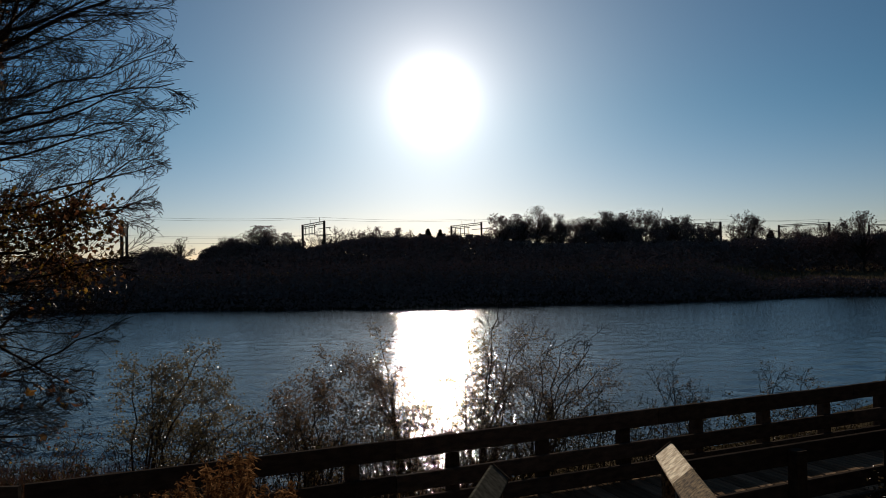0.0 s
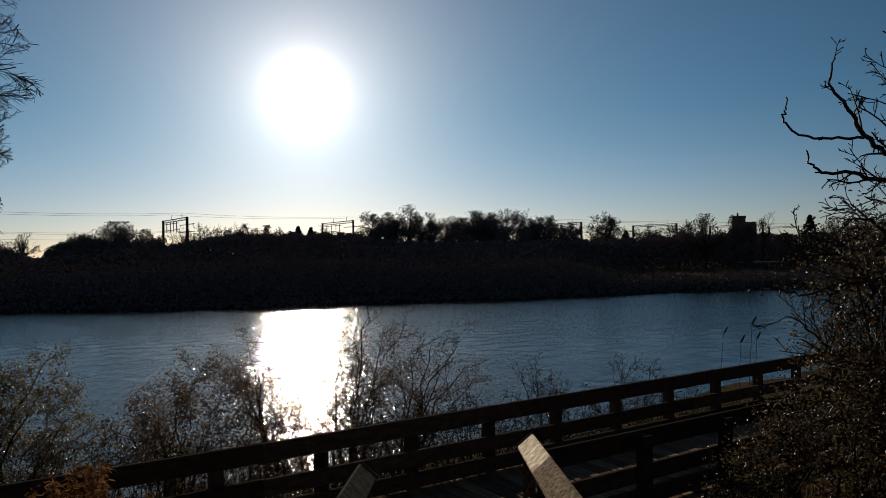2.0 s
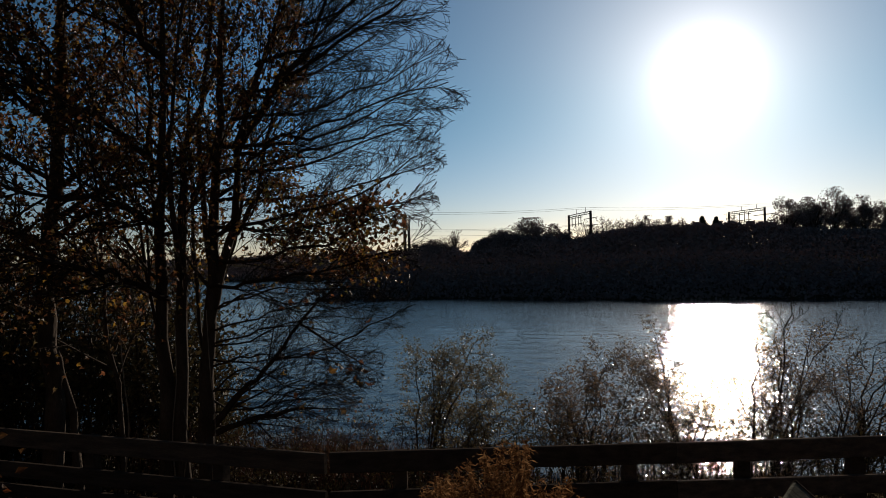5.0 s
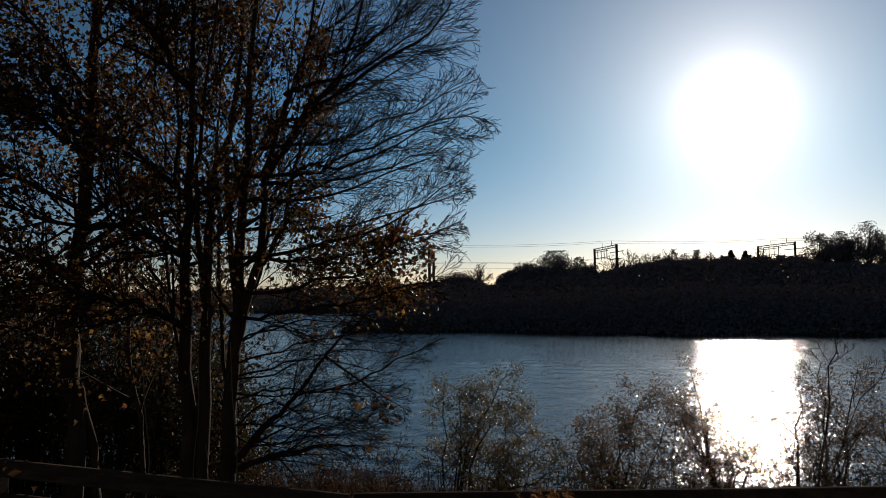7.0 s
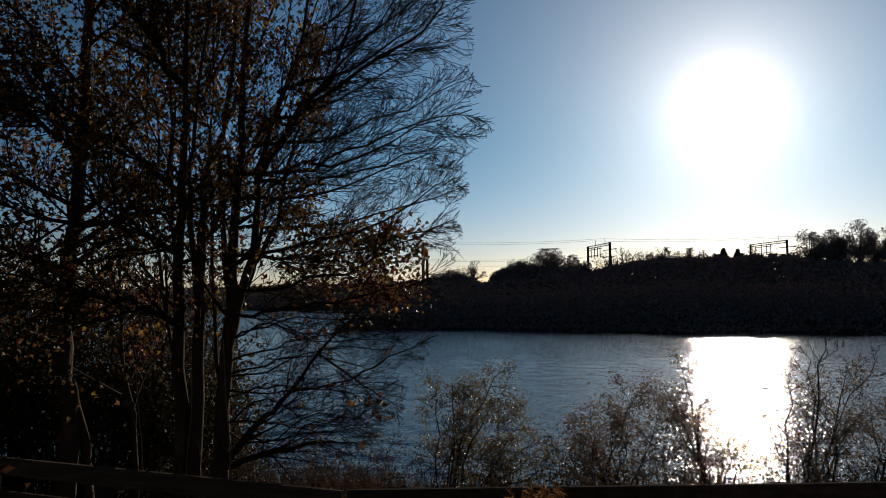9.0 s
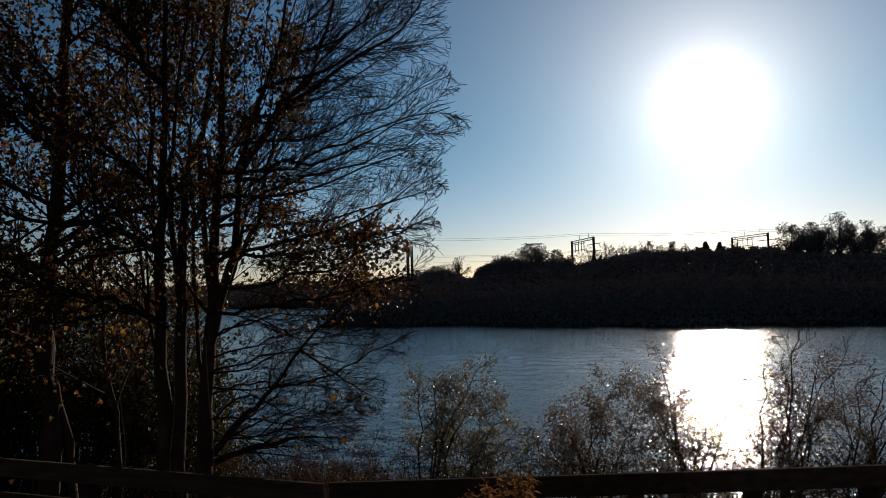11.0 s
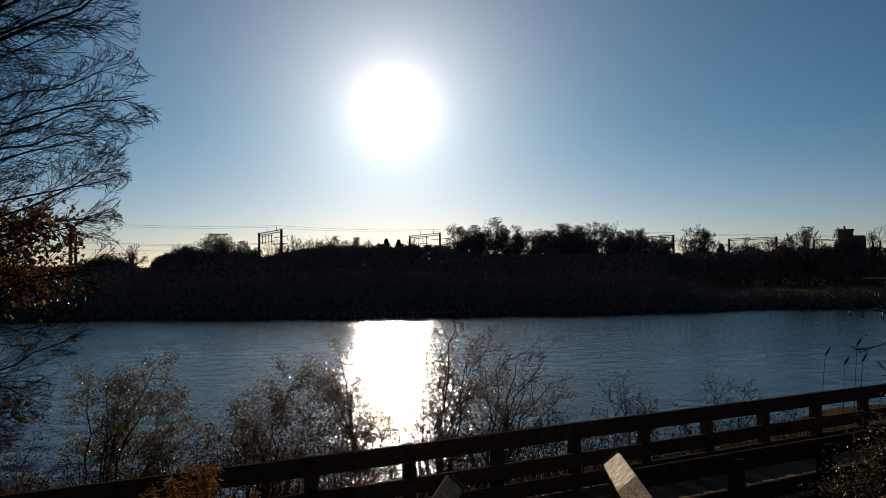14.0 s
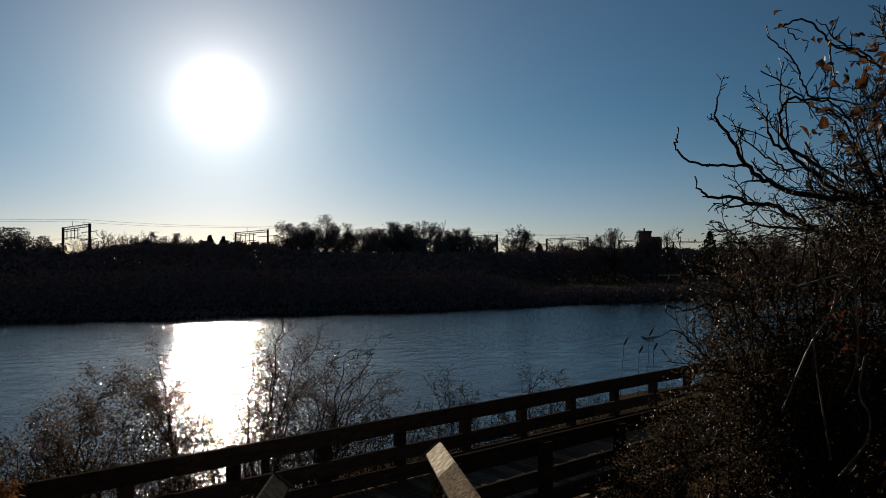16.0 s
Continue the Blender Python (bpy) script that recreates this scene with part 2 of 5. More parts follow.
# ---- mesh helpers ----
class Geo:
    """Collects vertices and faces for one mesh."""

    def __init__(self):
        self.v, self.f = [], []

    def face_set(self, pts, faces):
        k = len(self.v)
        self.v.extend(pts)
        self.f.extend([tuple(k + i for i in f) for f in faces])

    def tube(self, pts, radii, sides=5):
        pts = [Vector(p) for p in pts]
        k = len(self.v)
        up = Vector((0.13, 0.21, 0.97))
        for i, p in enumerate(pts):
            d = (pts[min(i + 1, len(pts) - 1)] - pts[max(i - 1, 0)]).normalized()
            a = d.cross(up if abs(d.dot(up)) < 0.95 else Vector((1, 0, 0))).normalized()
            b = d.cross(a)
            for s in range(sides):
                w = 2 * math.pi * s / sides
                self.v.append(tuple(p + (a * math.cos(w) + b * math.sin(w)) * radii[i]))
        for i in range(len(pts) - 1):
            for s in range(sides):
                s2 = (s + 1) % sides
                self.f.append((k + i * sides + s, k + i * sides + s2, k + (i + 1) * sides + s2, k + (i + 1) * sides + s))
        if sides > 3:
            self.f.append(tuple(k + (len(pts) - 1) * sides + s for s in range(sides)))
            self.f.append(tuple(k + s for s in reversed(range(sides))))

    def box(self, size, m=Matrix()):
        x, y, z = (s / 2 for s in size)
        pts = [tuple(m @ Vector((a * x, b * y, c * z))) for a in (-1, 1) for b in (-1, 1) for c in (-1, 1)]
        self.face_set(pts, [(0, 1, 3, 2), (4, 6, 7, 5), (0, 4, 5, 1), (2, 3, 7, 6), (0, 2, 6, 4), (1, 5, 7, 3)])

    def bevel_box(self, size, m=Matrix(), c=0.006):
        """A box whose long edges are eased."""
        x, y, z = (s / 2 for s in size)
        prof = [(-y + c, -z), (y - c, -z), (y, -z + c), (y, z - c), (y - c, z), (-y + c, z), (-y, z - c), (-y, -z + c)]
        pts = [tuple(m @ Vector((sx * x, a, b))) for sx in (-1, 1) for a, b in prof]
        self.face_set(pts, [(i, (i + 1) % 8, 8 + (i + 1) % 8, 8 + i) for i in range(8)] + [tuple(reversed(range(8))), tuple(range(8, 16))])

    def leaf(self, p, rng, size, shape):
        """One leaf, turned at random; shape is a flat outline from its stalk, in leaf lengths."""
        q = Euler((rng.uniform(-1.3, 1.3), rng.uniform(-1.3, 1.3), rng.uniform(0, 6.3))).to_matrix() * size
        fold = rng.uniform(0.1, 0.5)
        pts = [tuple(p + q @ Vector((x, y, abs(x) * fold - y * y * 0.25))) for x, y in shape]
        self.face_set(pts, [(0, i, i + 1) for i in range(1, len(shape) - 1)])

    def curled_leaf(self, p, rng, size, curl):
        """A broad heart-shaped leaf that has dried and rolled in."""
        q = Euler((rng.uniform(-1.2, 1.2), rng.uniform(-1.2, 1.2), rng.uniform(0, 6.3))).to_matrix() * size
        twist = rng.uniform(-0.5, 0.5)
        pts, n = [], 5
        for j in range(6):
            y = j / 5
            half = 0.46 * math.sin(math.pi * min(1.0, 0.12 + 0.88 * y ** 0.7)) + 0.02
            for i in range(n):
                a = (i / (n - 1) * 2 - 1) * curl
                w = half * (1 + 0.12 * rng.uniform(-1, 1))
                lift = w / curl * (1 - math.cos(a)) - 0.5 * curl * (y - 0.4) ** 2 + twist * a * y * 0.2
                pts.append(tuple(p + q @ Vector((w / curl * math.sin(a), y - 0.5, lift))))
        self.face_set(pts, [(j * n + i, j * n + i + 1, (j + 1) * n + i + 1, (j + 1) * n + i) for j in range(5) for i in range(n - 1)])

    def mesh(self, name, mat, smooth=False):
        me = bpy.data.meshes.new(name)
        me.from_pydata(self.v, [], self.f)
        me.materials.append(mat)
        if smooth:
            me.shade_smooth()
        return me


MAPLE_SHAPE = [(0, 0), (0.28, 0.12), (0.55, 0.52), (0.2, 0.54), (0, 1.0), (-0.2, 0.56), (-0.55, 0.48), (-0.28, 0.1)]
OVAL_SHAPE = [(0, 0), (0.24, 0.25), (0.28, 0.55), (0.0, 1.0), (-0.28, 0.55), (-0.24, 0.25)]
SMALL_LEAF = [(0, 0), (0.3, 0.42), (0.02, 1.0), (-0.3, 0.48)]
CLUMP_SHAPE = [(0, 0), (0.55, 0.35), (0.1, 1.05), (-0.5, 0.5)]


def part(name, geo, mat, parent, label="", kind="", smooth=False):
    ob = new(name, geo.mesh(name, mat, smooth) if isinstance(geo, Geo) else geo)
    ob.parent = parent
    return tagged(ob, label=label, kind=kind)


def thing(name, at, label, category, group="", kind=""):
    ob = new(name)
    ob.empty_display_size = 0.1
    ob.location = at
    return tagged(ob, label, category, group, kind)


def polar(az, dist, z=0.0):
    """A place by its bearing from the ramp, degrees clockwise from +y."""
    return Vector((math.sin(radians(az)) * dist, math.cos(radians(az)) * dist, z))


# ---- ground and water ----
def shore_y(x):
    cape = min(1.0, max(0.0, (-39.0 - x) / 7.0))
    return 63.5 + 47 * cape * cape * (3 - 2 * cape) + 0.13 * max(0.0, x - 8) + 0.02 * max(0.0, -x - 5) + 0.8 * math.sin(x * 0.21) + 0.5 * math.sin(x * 0.53 + 1)


def near_shore_y(x):
    return 13.5 + 0.35 * max(0.0, x) + 0.5 * math.sin(x * 0.6) + 0.2 * x


def ground_z(x, y):
    if y < 30:
        s = near_shore_y(x)
        if y < 3.0:
            z = 2.45 + min(0.55, (3.0 - y) * 0.16)
        elif y < 8:
            z = 2.45 - (y - 3.0) * 0.21
        else:
            z = 1.4 - (y - 8) / max(1.0, s - 8) * 1.4
        return max(z, -1.2) + 0.06 * noise.noise(Vector((x * 0.7, y * 0.7, 0)))
    d = y - shore_y(x)
    if d < 0:
        return max(-1.2, d * 0.3)
    open_end = min(1.0, max(0.0, (x / max(y, 1.0) - 0.34) / 0.14))
    hump = 2.2 * (1 - open_end) * min(1.0, max(0.0, d - 2) / 18)
    z = min(0.6, d * 0.25) + max(hump, min(3.4, max(0, d - 45) * 0.05))
    return z + 0.15 * noise.noise(Vector((x * 0.15, y * 0.15, 3)))


def grid_line(a, b, fine_a, fine_b, fine, coarse_ratio=1.25):
    out = list(np.arange(fine_a, fine_b + 1e-6, fine))
    s, p = fine, fine_b
    while p < b:
        s *= coarse_ratio
        p += s
        out.append(min(p, b))
    s, p = fine, fine_a
    while p > a:
        s *= coarse_ratio
        p -= s
        out.insert(0, max(p, a))
    return out


def build_ground():
    xs = grid_line(-4000, 4000, -60, 70, 1.3)
    ys = grid_line(-1500, 4500, -4, 130, 0.9)
    g = Geo()
    g.v = [(x, y, ground_z(x, y)) for y in ys for x in xs]
    n = len(xs)
    g.f = [(j * n + i, j * n + i + 1, (j + 1) * n + i + 1, (j + 1) * n + i) for j in range(len(ys) - 1) for i in range(n - 1)]
    tagged(new("ground", g.mesh("ground", GROUND, True)), "brown soil bank with dead grass around the lake", "ground", kind="structure")


def build_water():
    """The lake with real ripples: many crossing wavelets blown from the sun's side."""
    rng = np.random.default_rng(3)
    ys = [8.5]
    while ys[-1] < 122:
        ys.append(ys[-1] + 0.045 + 0.0032 * ys[-1])
    xs = grid_line(-14, 14, -1.4, 1.4, 0.0088, 1.5)
    X, Y = np.meshgrid(np.array(xs), np.array(ys))
    X = X * (Y + 5)
    span = 0.0088 * (Y + 5)
    Z = np.zeros_like(X)
    for k in range(60):
        wave = 0.45 * (1.7 / 0.45) ** rng.random()
        a = rng.normal(math.radians(82), 0.8)
        slope = 0.0195
        kx, ky = math.cos(a) * 2 * math.pi / wave, math.sin(a) * 2 * math.pi / wave
        Z += slope * np.clip(wave / (2.4 * span) - 0.7, 0, 1) * wave / (2 * math.pi) * np.sin(kx * X + ky * Y + rng.uniform(0, 6.28))
    calm = 0.75 + 0.25 * np.sin(X * 0.11 + 0.05 * Y) * np.sin(Y * 0.17 - X * 0.04 + 1)
    Z *= calm * np.clip((120 - np.abs(X)) / 60, 0, 1)
    n, m = len(xs), len(ys)
    me = bpy.data.meshes.new("water")
    me.vertices.add(n * m)
    me.vertices.foreach_set("co", np.stack([X, Y, Z], -1).ravel())
    i, j = np.meshgrid(np.arange(n - 1), np.arange(m - 1))
    q = (j * n + i).ravel()
    quads = np.stack([q, q + 1, q + n + 1, q + n], -1).ravel()
    me.loops.add(len(quads))
    me.loops.foreach_set("vertex_index", quads)
    me.polygons.add(len(q))
    me.polygons.foreach_set("loop_start", np.arange(len(q)) * 4)
    me.update(calc_edges=True)
    me.materials.append(WATER)
    me.shade_smooth()
    tagged(new("water", me), "rippled blue lake water with sun glitter", "lake", kind="structure")


build_ground()
build_water()


# ---- boardwalk, railings and ramp ----
DECK_Z = 2.68
RAIL_TOP = 3.25
CORNER = Vector((-2.6, 4.36, 0))
ALONG = Vector((1, 0.405, 0)).normalized()          # boardwalk heading past the corner
ALONG_LEFT = Vector((-1, -0.045, 0)).normalized()   # and to the left of it
ACROSS = Vector((ALONG.y, -ALONG.x, 0))             # towards the land
WIDTH = 1.45


def frame_matrix(at, along):
    a = along.normalized()
    side = Vector((0, 0, 1)).cross(a).normalized()
    up = a.cross(side)
    return Matrix(((a.x, side.x, up.x, at.x), (a.y, side.y, up.y, at.y), (a.z, side.z, up.z, at.z), (0, 0, 0, 1)))


def railing(start, along, length, first, spacing, side, label):
    """Posts with three boards on their land side; side is the offset of the boards from the posts."""
    th = thing("railing", start, label, "railing", "boardwalk railings")
    rng = random.Random(int(length * 100))
    inv = Matrix.Translation(-start)
    d = first
    while d < length:
        g = Geo()
        g.bevel_box((RAIL_TOP - DECK_Z + 0.3, 0.09, 0.09), inv @ frame_matrix(start + along * d + Vector((0, 0, (RAIL_TOP + DECK_Z) / 2 - 0.17)), Vector((0.001, 0, 1))) @ pose(0, 0, 0, math.degrees(math.atan2(along.y, along.x))))
        part("post", g, WOOD, th)
        d += spacing
    for drop in (0.07, 0.325, 0.5):
        z = RAIL_TOP - drop
        d = 0.0
        while d < length - 0.05:
            seg = min(spacing * 3, length - d)
            g = Geo()
            tilt = rng.uniform(-0.004, 0.004)
            g.bevel_box((seg - 0.006, 0.038, 0.14 if drop < 0.1 else 0.125), inv @ frame_matrix(start + along * (d + seg / 2) + side * 0.066 + Vector((0, 0, z)), along + Vector((0, 0, tilt))))
            part("rail_board", g, WOOD, th)
            d += seg
    return th


railing(CORNER, ALONG, 15.0, 0.48, 0.79, ACROSS, "dark weathered timber railing along the lake side of the boardwalk")
railing(CORNER, ALONG_LEFT, 9.0, 0.9, 1.2, Vector((0, -1, 0)), "dark timber railing beyond the boardwalk corner")
INNER = CORNER + ACROSS * WIDTH + ALONG * 3.75
railing(INNER, ALONG, 10.5, 0.1, 0.95, -ACROSS, "dark timber railing on the land side of the boardwalk")


def deck():
    th = thing("boardwalk", CORNER + Vector((0, 0, DECK_Z)), "weathered plank boardwalk deck in rail shadow", "boardwalk")
    rng = random.Random(4)
    inv = Matrix.Translation(-CORNER - Vector((0, 0, DECK_Z)))
    meshes = []
    for k in range(4):
        g = Geo()
        g.bevel_box((WIDTH + 0.1 + 0.02 * k, 0.138, 0.036), Matrix(), 0.005)
        meshes.append(g.mesh("plank", DECK_WOOD))
    mid = CORNER + ACROSS * WIDTH / 2
    for i in range(102):
        at = mid + ALONG * (-0.2 + i * 0.146) + Vector((0, 0, DECK_Z - 0.02 + rng.uniform(-0.002, 0.002)))
        ob = part("plank", meshes[rng.randrange(4)], DECK_WOOD, th)
        ob.matrix_local = inv @ frame_matrix(at, ACROSS) @ pose(0, 0, 0, 0, 0, rng.uniform(-0.4, 0.4))
    mid2 = CORNER + Vector((0, -WIDTH / 2, 0))
    for i in range(60):
        at = mid2 + ALONG_LEFT * (0.35 + i * 0.146) + Vector((0, 0, DECK_Z - 0.02 + rng.uniform(-0.002, 0.002)))
        ob = part("plank", meshes[rng.randrange(4)], DECK_WOOD, th)
        ob.matrix_local = inv @ frame_matrix(at, Vector((0, -1, 0))) @ pose(0, 0, 0, 0, 0, rng.uniform(-0.4, 0.4))
    for off in (0.12, WIDTH - 0.12):
        g = Geo()
        g.bevel_box((15.0, 0.06, 0.2), inv @ frame_matrix(CORNER + ACROSS * off + ALONG * 7.4 + Vector((0, 0, DECK_Z - 0.14)), ALONG))
        part("joist", g, WOOD, th)
    for i in range(8):
        for off in (0.12, WIDTH - 0.12):
            at = CORNER + ACROSS * off + ALONG * (0.3 + i * 2.0)
            base = ground_z(at.x, at.y) - 0.3
            g = Geo()
            g.bevel_box((DECK_Z - 0.24 - base, 0.12, 0.12), inv @ frame_matrix(Vector((at.x, at.y, (DECK_Z - 0.24 + base) / 2)), Vector((0.001, 0, 1))))
            part("pile", g, WOOD, th)


deck()

# the ramp comes down to the boardwalk, with a handrail on either side
RAMP_DIR = Vector((math.sin(radians(10.9)), math.cos(radians(10.9)), -math.tan(radians(6.2))))
RAMP_SIDE = Vector((RAMP_DIR.y, -RAMP_DIR.x, 0)).normalized()
TIP_R, TIP_L = Vector((1.31, 4.23, 3.4)), Vector((0.29, 3.98, 3.36))


def ramp():
    th = thing("ramp", (0, 0, 3.1), "weathered plank ramp leading down to the boardwalk", "ramp")
    inv = Matrix.Translation((0, 0, -3.1))
    flat = Vector((RAMP_DIR.x, RAMP_DIR.y, 0))
    for i in range(40):
        s = 3.95 - i * 0.146
        at = (TIP_L + TIP_R) / 2 - RAMP_DIR * (4.05 - s)
        at.z -= 0.7
        g = Geo()
        g.bevel_box((1.2, 0.138, 0.036), inv @ frame_matrix(at, RAMP_SIDE))
        part("plank", g, DECK_WOOD, th)
    for side in (-0.5, 0.5):
        foot = (TIP_L + TIP_R) / 2 - Vector((0, 0, 0.8)) + RAMP_SIDE * side
        g = Geo()
        g.bevel_box((5.8, 0.05, 0.16), inv @ frame_matrix(foot - RAMP_DIR * 2.95, RAMP_DIR))
        part("stringer", g, WOOD, th)
        for d in (0.6, 2.2, 3.8, 5.4):
            at = foot - RAMP_DIR * d
            low = ground_z(at.x, at.y) - 0.25
            g = Geo()
            g.bevel_box((at.z - low, 0.1, 0.1), inv @ frame_matrix(Vector((at.x, at.y, (at.z + low) / 2)), Vector((0.001, 0, 1))))
            part("pile", g, WOOD, th)
    # the right board's sunlight and the left one's dimness are put into the colours
    for tip, name, roll in ((TIP_R, "pale weathered handrail board beside the ramp, sunlight put into its pale colour", 40), (TIP_L, "grey handrail board beside the ramp, its dim light put into the colour", -40)):
        r = thing("handrail", tip, name, "handrail", "ramp handrails")
        inv2 = Matrix.Translation(-tip)
        along = -RAMP_DIR.normalized()
        d, k = 0.0, 0
        for seg in (0.8, 2.3, 2.3):
            g = Geo()
            g.bevel_box((seg - 0.004, 0.13, 0.036), inv2 @ frame_matrix(tip + along * (d + seg / 2), along) @ pose(0, 0, 0, roll), 0.008)
            part("cap_board", g, (PALE_WOOD if k == 0 else HAND_WOOD) if tip is TIP_R else DIM_WOOD, r)
            d += seg
            k += 1
        g = Geo()
        g.bevel_box((0.012, 0.136, 0.05), inv2 @ frame_matrix(tip - along * 0.008, along) @ pose(0, 0, 0, roll), 0.004)
        part("end_board", g, WOOD, r, "dark thin end board")
        for d in (0.12, 1.6, 3.2, 4.8):
            at = tip + along * d
            base = min(at.z - 0.9, ground_z(at.x, at.y) - 0.2)
            g = Geo()
            g.bevel_box((at.z - 0.06 - base, 0.06, 0.06), inv2 @ frame_matrix(Vector((at.x, at.y, (at.z - 0.06 + base) / 2)), Vector((0.001, 0, 1))) @ pose(0, 0, 0, 11))
            part("post", g, HAND_WOOD, r)
        g = Geo()
        g.bevel_box((4.9, 0.036, 0.14), inv2 @ frame_matrix(tip + along * 2.5 - Vector((0, 0, 0.36)), along))
        part("mid_rail", g, HAND_WOOD, r)


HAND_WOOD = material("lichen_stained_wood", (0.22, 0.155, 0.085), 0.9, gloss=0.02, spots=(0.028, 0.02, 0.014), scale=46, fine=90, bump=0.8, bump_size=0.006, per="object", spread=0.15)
# mottled grey wood, darkened because the left board tilts away from the sun
DIM_WOOD = material("dim_grey_wood", (0.1, 0.095, 0.08), 0.95, gloss=0.0, spots=(0.045, 0.045, 0.035), scale=20, fine=70, bump=0.7, bump_size=0.005)
ramp()

# ---- the railway beyond the lake ----
H = 9.0
TRACK = [(-7.87, 17.24), (-3.21, 19.07), (1.19, 21.57), (5.46, 22.7), (9.64, 24.4), (14.52, 26.42), (19.3, 28.2), (24.0, 30.4)]
TRACK = [Vector((x * H, y * H, 0)) for x, y in TRACK]
PORTAL_TOP = EYE + H


def portal(i, near):
    a = TRACK[max(0, i - 1)]
    b = TRACK[min(len(TRACK) - 1, i + 1)]
    ahead = (b - a).normalized()
    out = Vector((-ahead.y, ahead.x, 0))
    base = 3.3
    th = thing("catenary_portal", (near.x, near.y, base), "dark steel catenary portal over the railway", "catenary portal", "catenary portals")
    inv = Matrix.Translation((-near.x, -near.y, -base))
    W = 2.33 * H
    for k, off in enumerate((0, W)):
        g = Geo()
        at = near + out * off
        g.bevel_box((PORTAL_TOP - base, 0.75, 0.5), inv @ frame_matrix(Vector((at.x, at.y, (PORTAL_TOP + base) / 2)), Vector((0.001, 0, 1))), 0.06)
        part("post", g, STEEL, th)
    g = Geo()
    mid = near + out * W / 2
    for dz in (0.0, -0.55):
        g.bevel_box((W, 0.18, 0.18), inv @ frame_matrix(Vector((mid.x, mid.y, PORTAL_TOP - 0.1 + dz)), out), 0.02)
    for j in range(14):
        p, q = near + out * (W * j / 14), near + out * (W * (j + 1) / 14)
        g.tube([inv @ Vector((p.x, p.y, PORTAL_TOP - 0.1 - 0.55 * (j % 2))), inv @ Vector((q.x, q.y, PORTAL_TOP - 0.1 - 0.55 * ((j + 1) % 2)))], [0.05, 0.05], 4)
    beam = part("beam", g, STEEL, th)
    if i in (0, 1, 2):
        for a, b, z in ((0.36, 0.92, -1.1), (0.36, 0.92, -2.7), (-0.26, 0.28, -1.8), (-0.26, 0.28, -3.5)):
            g = Geo()
            at = near + out * (W * (a + b) / 2) + Vector((0, 0, PORTAL_TOP + z))
            g.bevel_box((W * (b - a), 0.16, 0.16), inv @ frame_matrix(at, out), 0.02)
            part("cross_arm", g, STEEL, th)
        for off in (0.42, 0.54, 0.68, 0.84):
            g = Geo()
            at = near + out * (W * off)
            g.tube([inv @ Vector((at.x, at.y, PORTAL_TOP - 0.6)), inv @ Vector((at.x, at.y, PORTAL_TOP - 3.2))], [0.1, 0.1], 5)
            part("hanger", g, STEEL, beam)
    for off in (0.2, 0.62):
        g = Geo()
        at = near + out * (W * off)
        g.tube([inv @ Vector((at.x, at.y, PORTAL_TOP)), inv @ Vector((at.x, at.y, PORTAL_TOP + 1.1))], [0.07, 0.05], 5)
        part("insulator", g, STEEL, beam)
    if i >= 3:
        g = Geo()
        at = near + out * 0.4
        far = near + out * W * 0.4
        g.tube([inv @ Vector((at.x, at.y, PORTAL_TOP - 3.4)), inv @ Vector((far.x, far.y, PORTAL_TOP - 2.9))], [0.07, 0.05], 5)
        part("cantilever", g, STEEL, th)


for i, p in enumerate(TRACK):
    portal(i, p)


def wires():
    first = TRACK[0] + (TRACK[0] - TRACK[1])
    line = [first + (TRACK[0] - TRACK[1]) * 2, first] + TRACK
    for off, z, r in ((4.2, 1.1, 0.025), (13, 1.1, 0.025), (3, -3.2, 0.022), (14, -3.2, 0.022), (8, -4.6, 0.022)):
        g = Geo()
        pts = []
        for a, b in zip(line, line[1:]):
            out = Vector((-(b - a).y, (b - a).x, 0)).normalized()
            for k in range(5):
                s = k / 5
                p = a.lerp(b, s) + out * off
                pts.append((p.x, p.y, PORTAL_TOP + z - 0.5 * 4 * s * (1 - s)))
        g.tube(pts, [r] * len(pts), 4)
        tagged(new("overhead_wire", g.mesh("overhead_wire", WIRE)), "thin dark overhead wire along the railway", "wire", "overhead wires")


wires()


# ---- trees ----
def grow(g, rng, p, d, length, radius, level, S, tips, sides=5):
    """A limb with its side limbs. S: per level number of children, angle, length ratio; lift: pull upwards; wander."""
    n = max(3 if level < 2 else 2, min(9 if level < 2 else 6, int(length / S["step"])))
    pts, radii, dirs = [Vector(p)], [radius], [Vector(d).normalized()]
    d = dirs[0].copy()
    end = max(S["thin"], radius * S["taper"])
    for i in range(n):
        d = (d + Vector((rng.gauss(0, 1), rng.gauss(0, 1), rng.gauss(0, 0.8))) * S["wander"] + Vector((0, 0, S["lift"])) + S["drift"]).normalized()
        nxt = pts[-1] + d * (length / n)
        if S["bound"] and S["bound"](nxt):
            break
        pts.append(nxt)
        radii.append(radius + (end - radius) * (i + 1) / n)
        dirs.append(d.copy())
    if len(pts) < 2:
        return
    g.tube(pts, radii, sides if level == 0 else (4 if level == 1 else 3))
    branch(g, rng, pts, radii, dirs, length, level, S, tips)


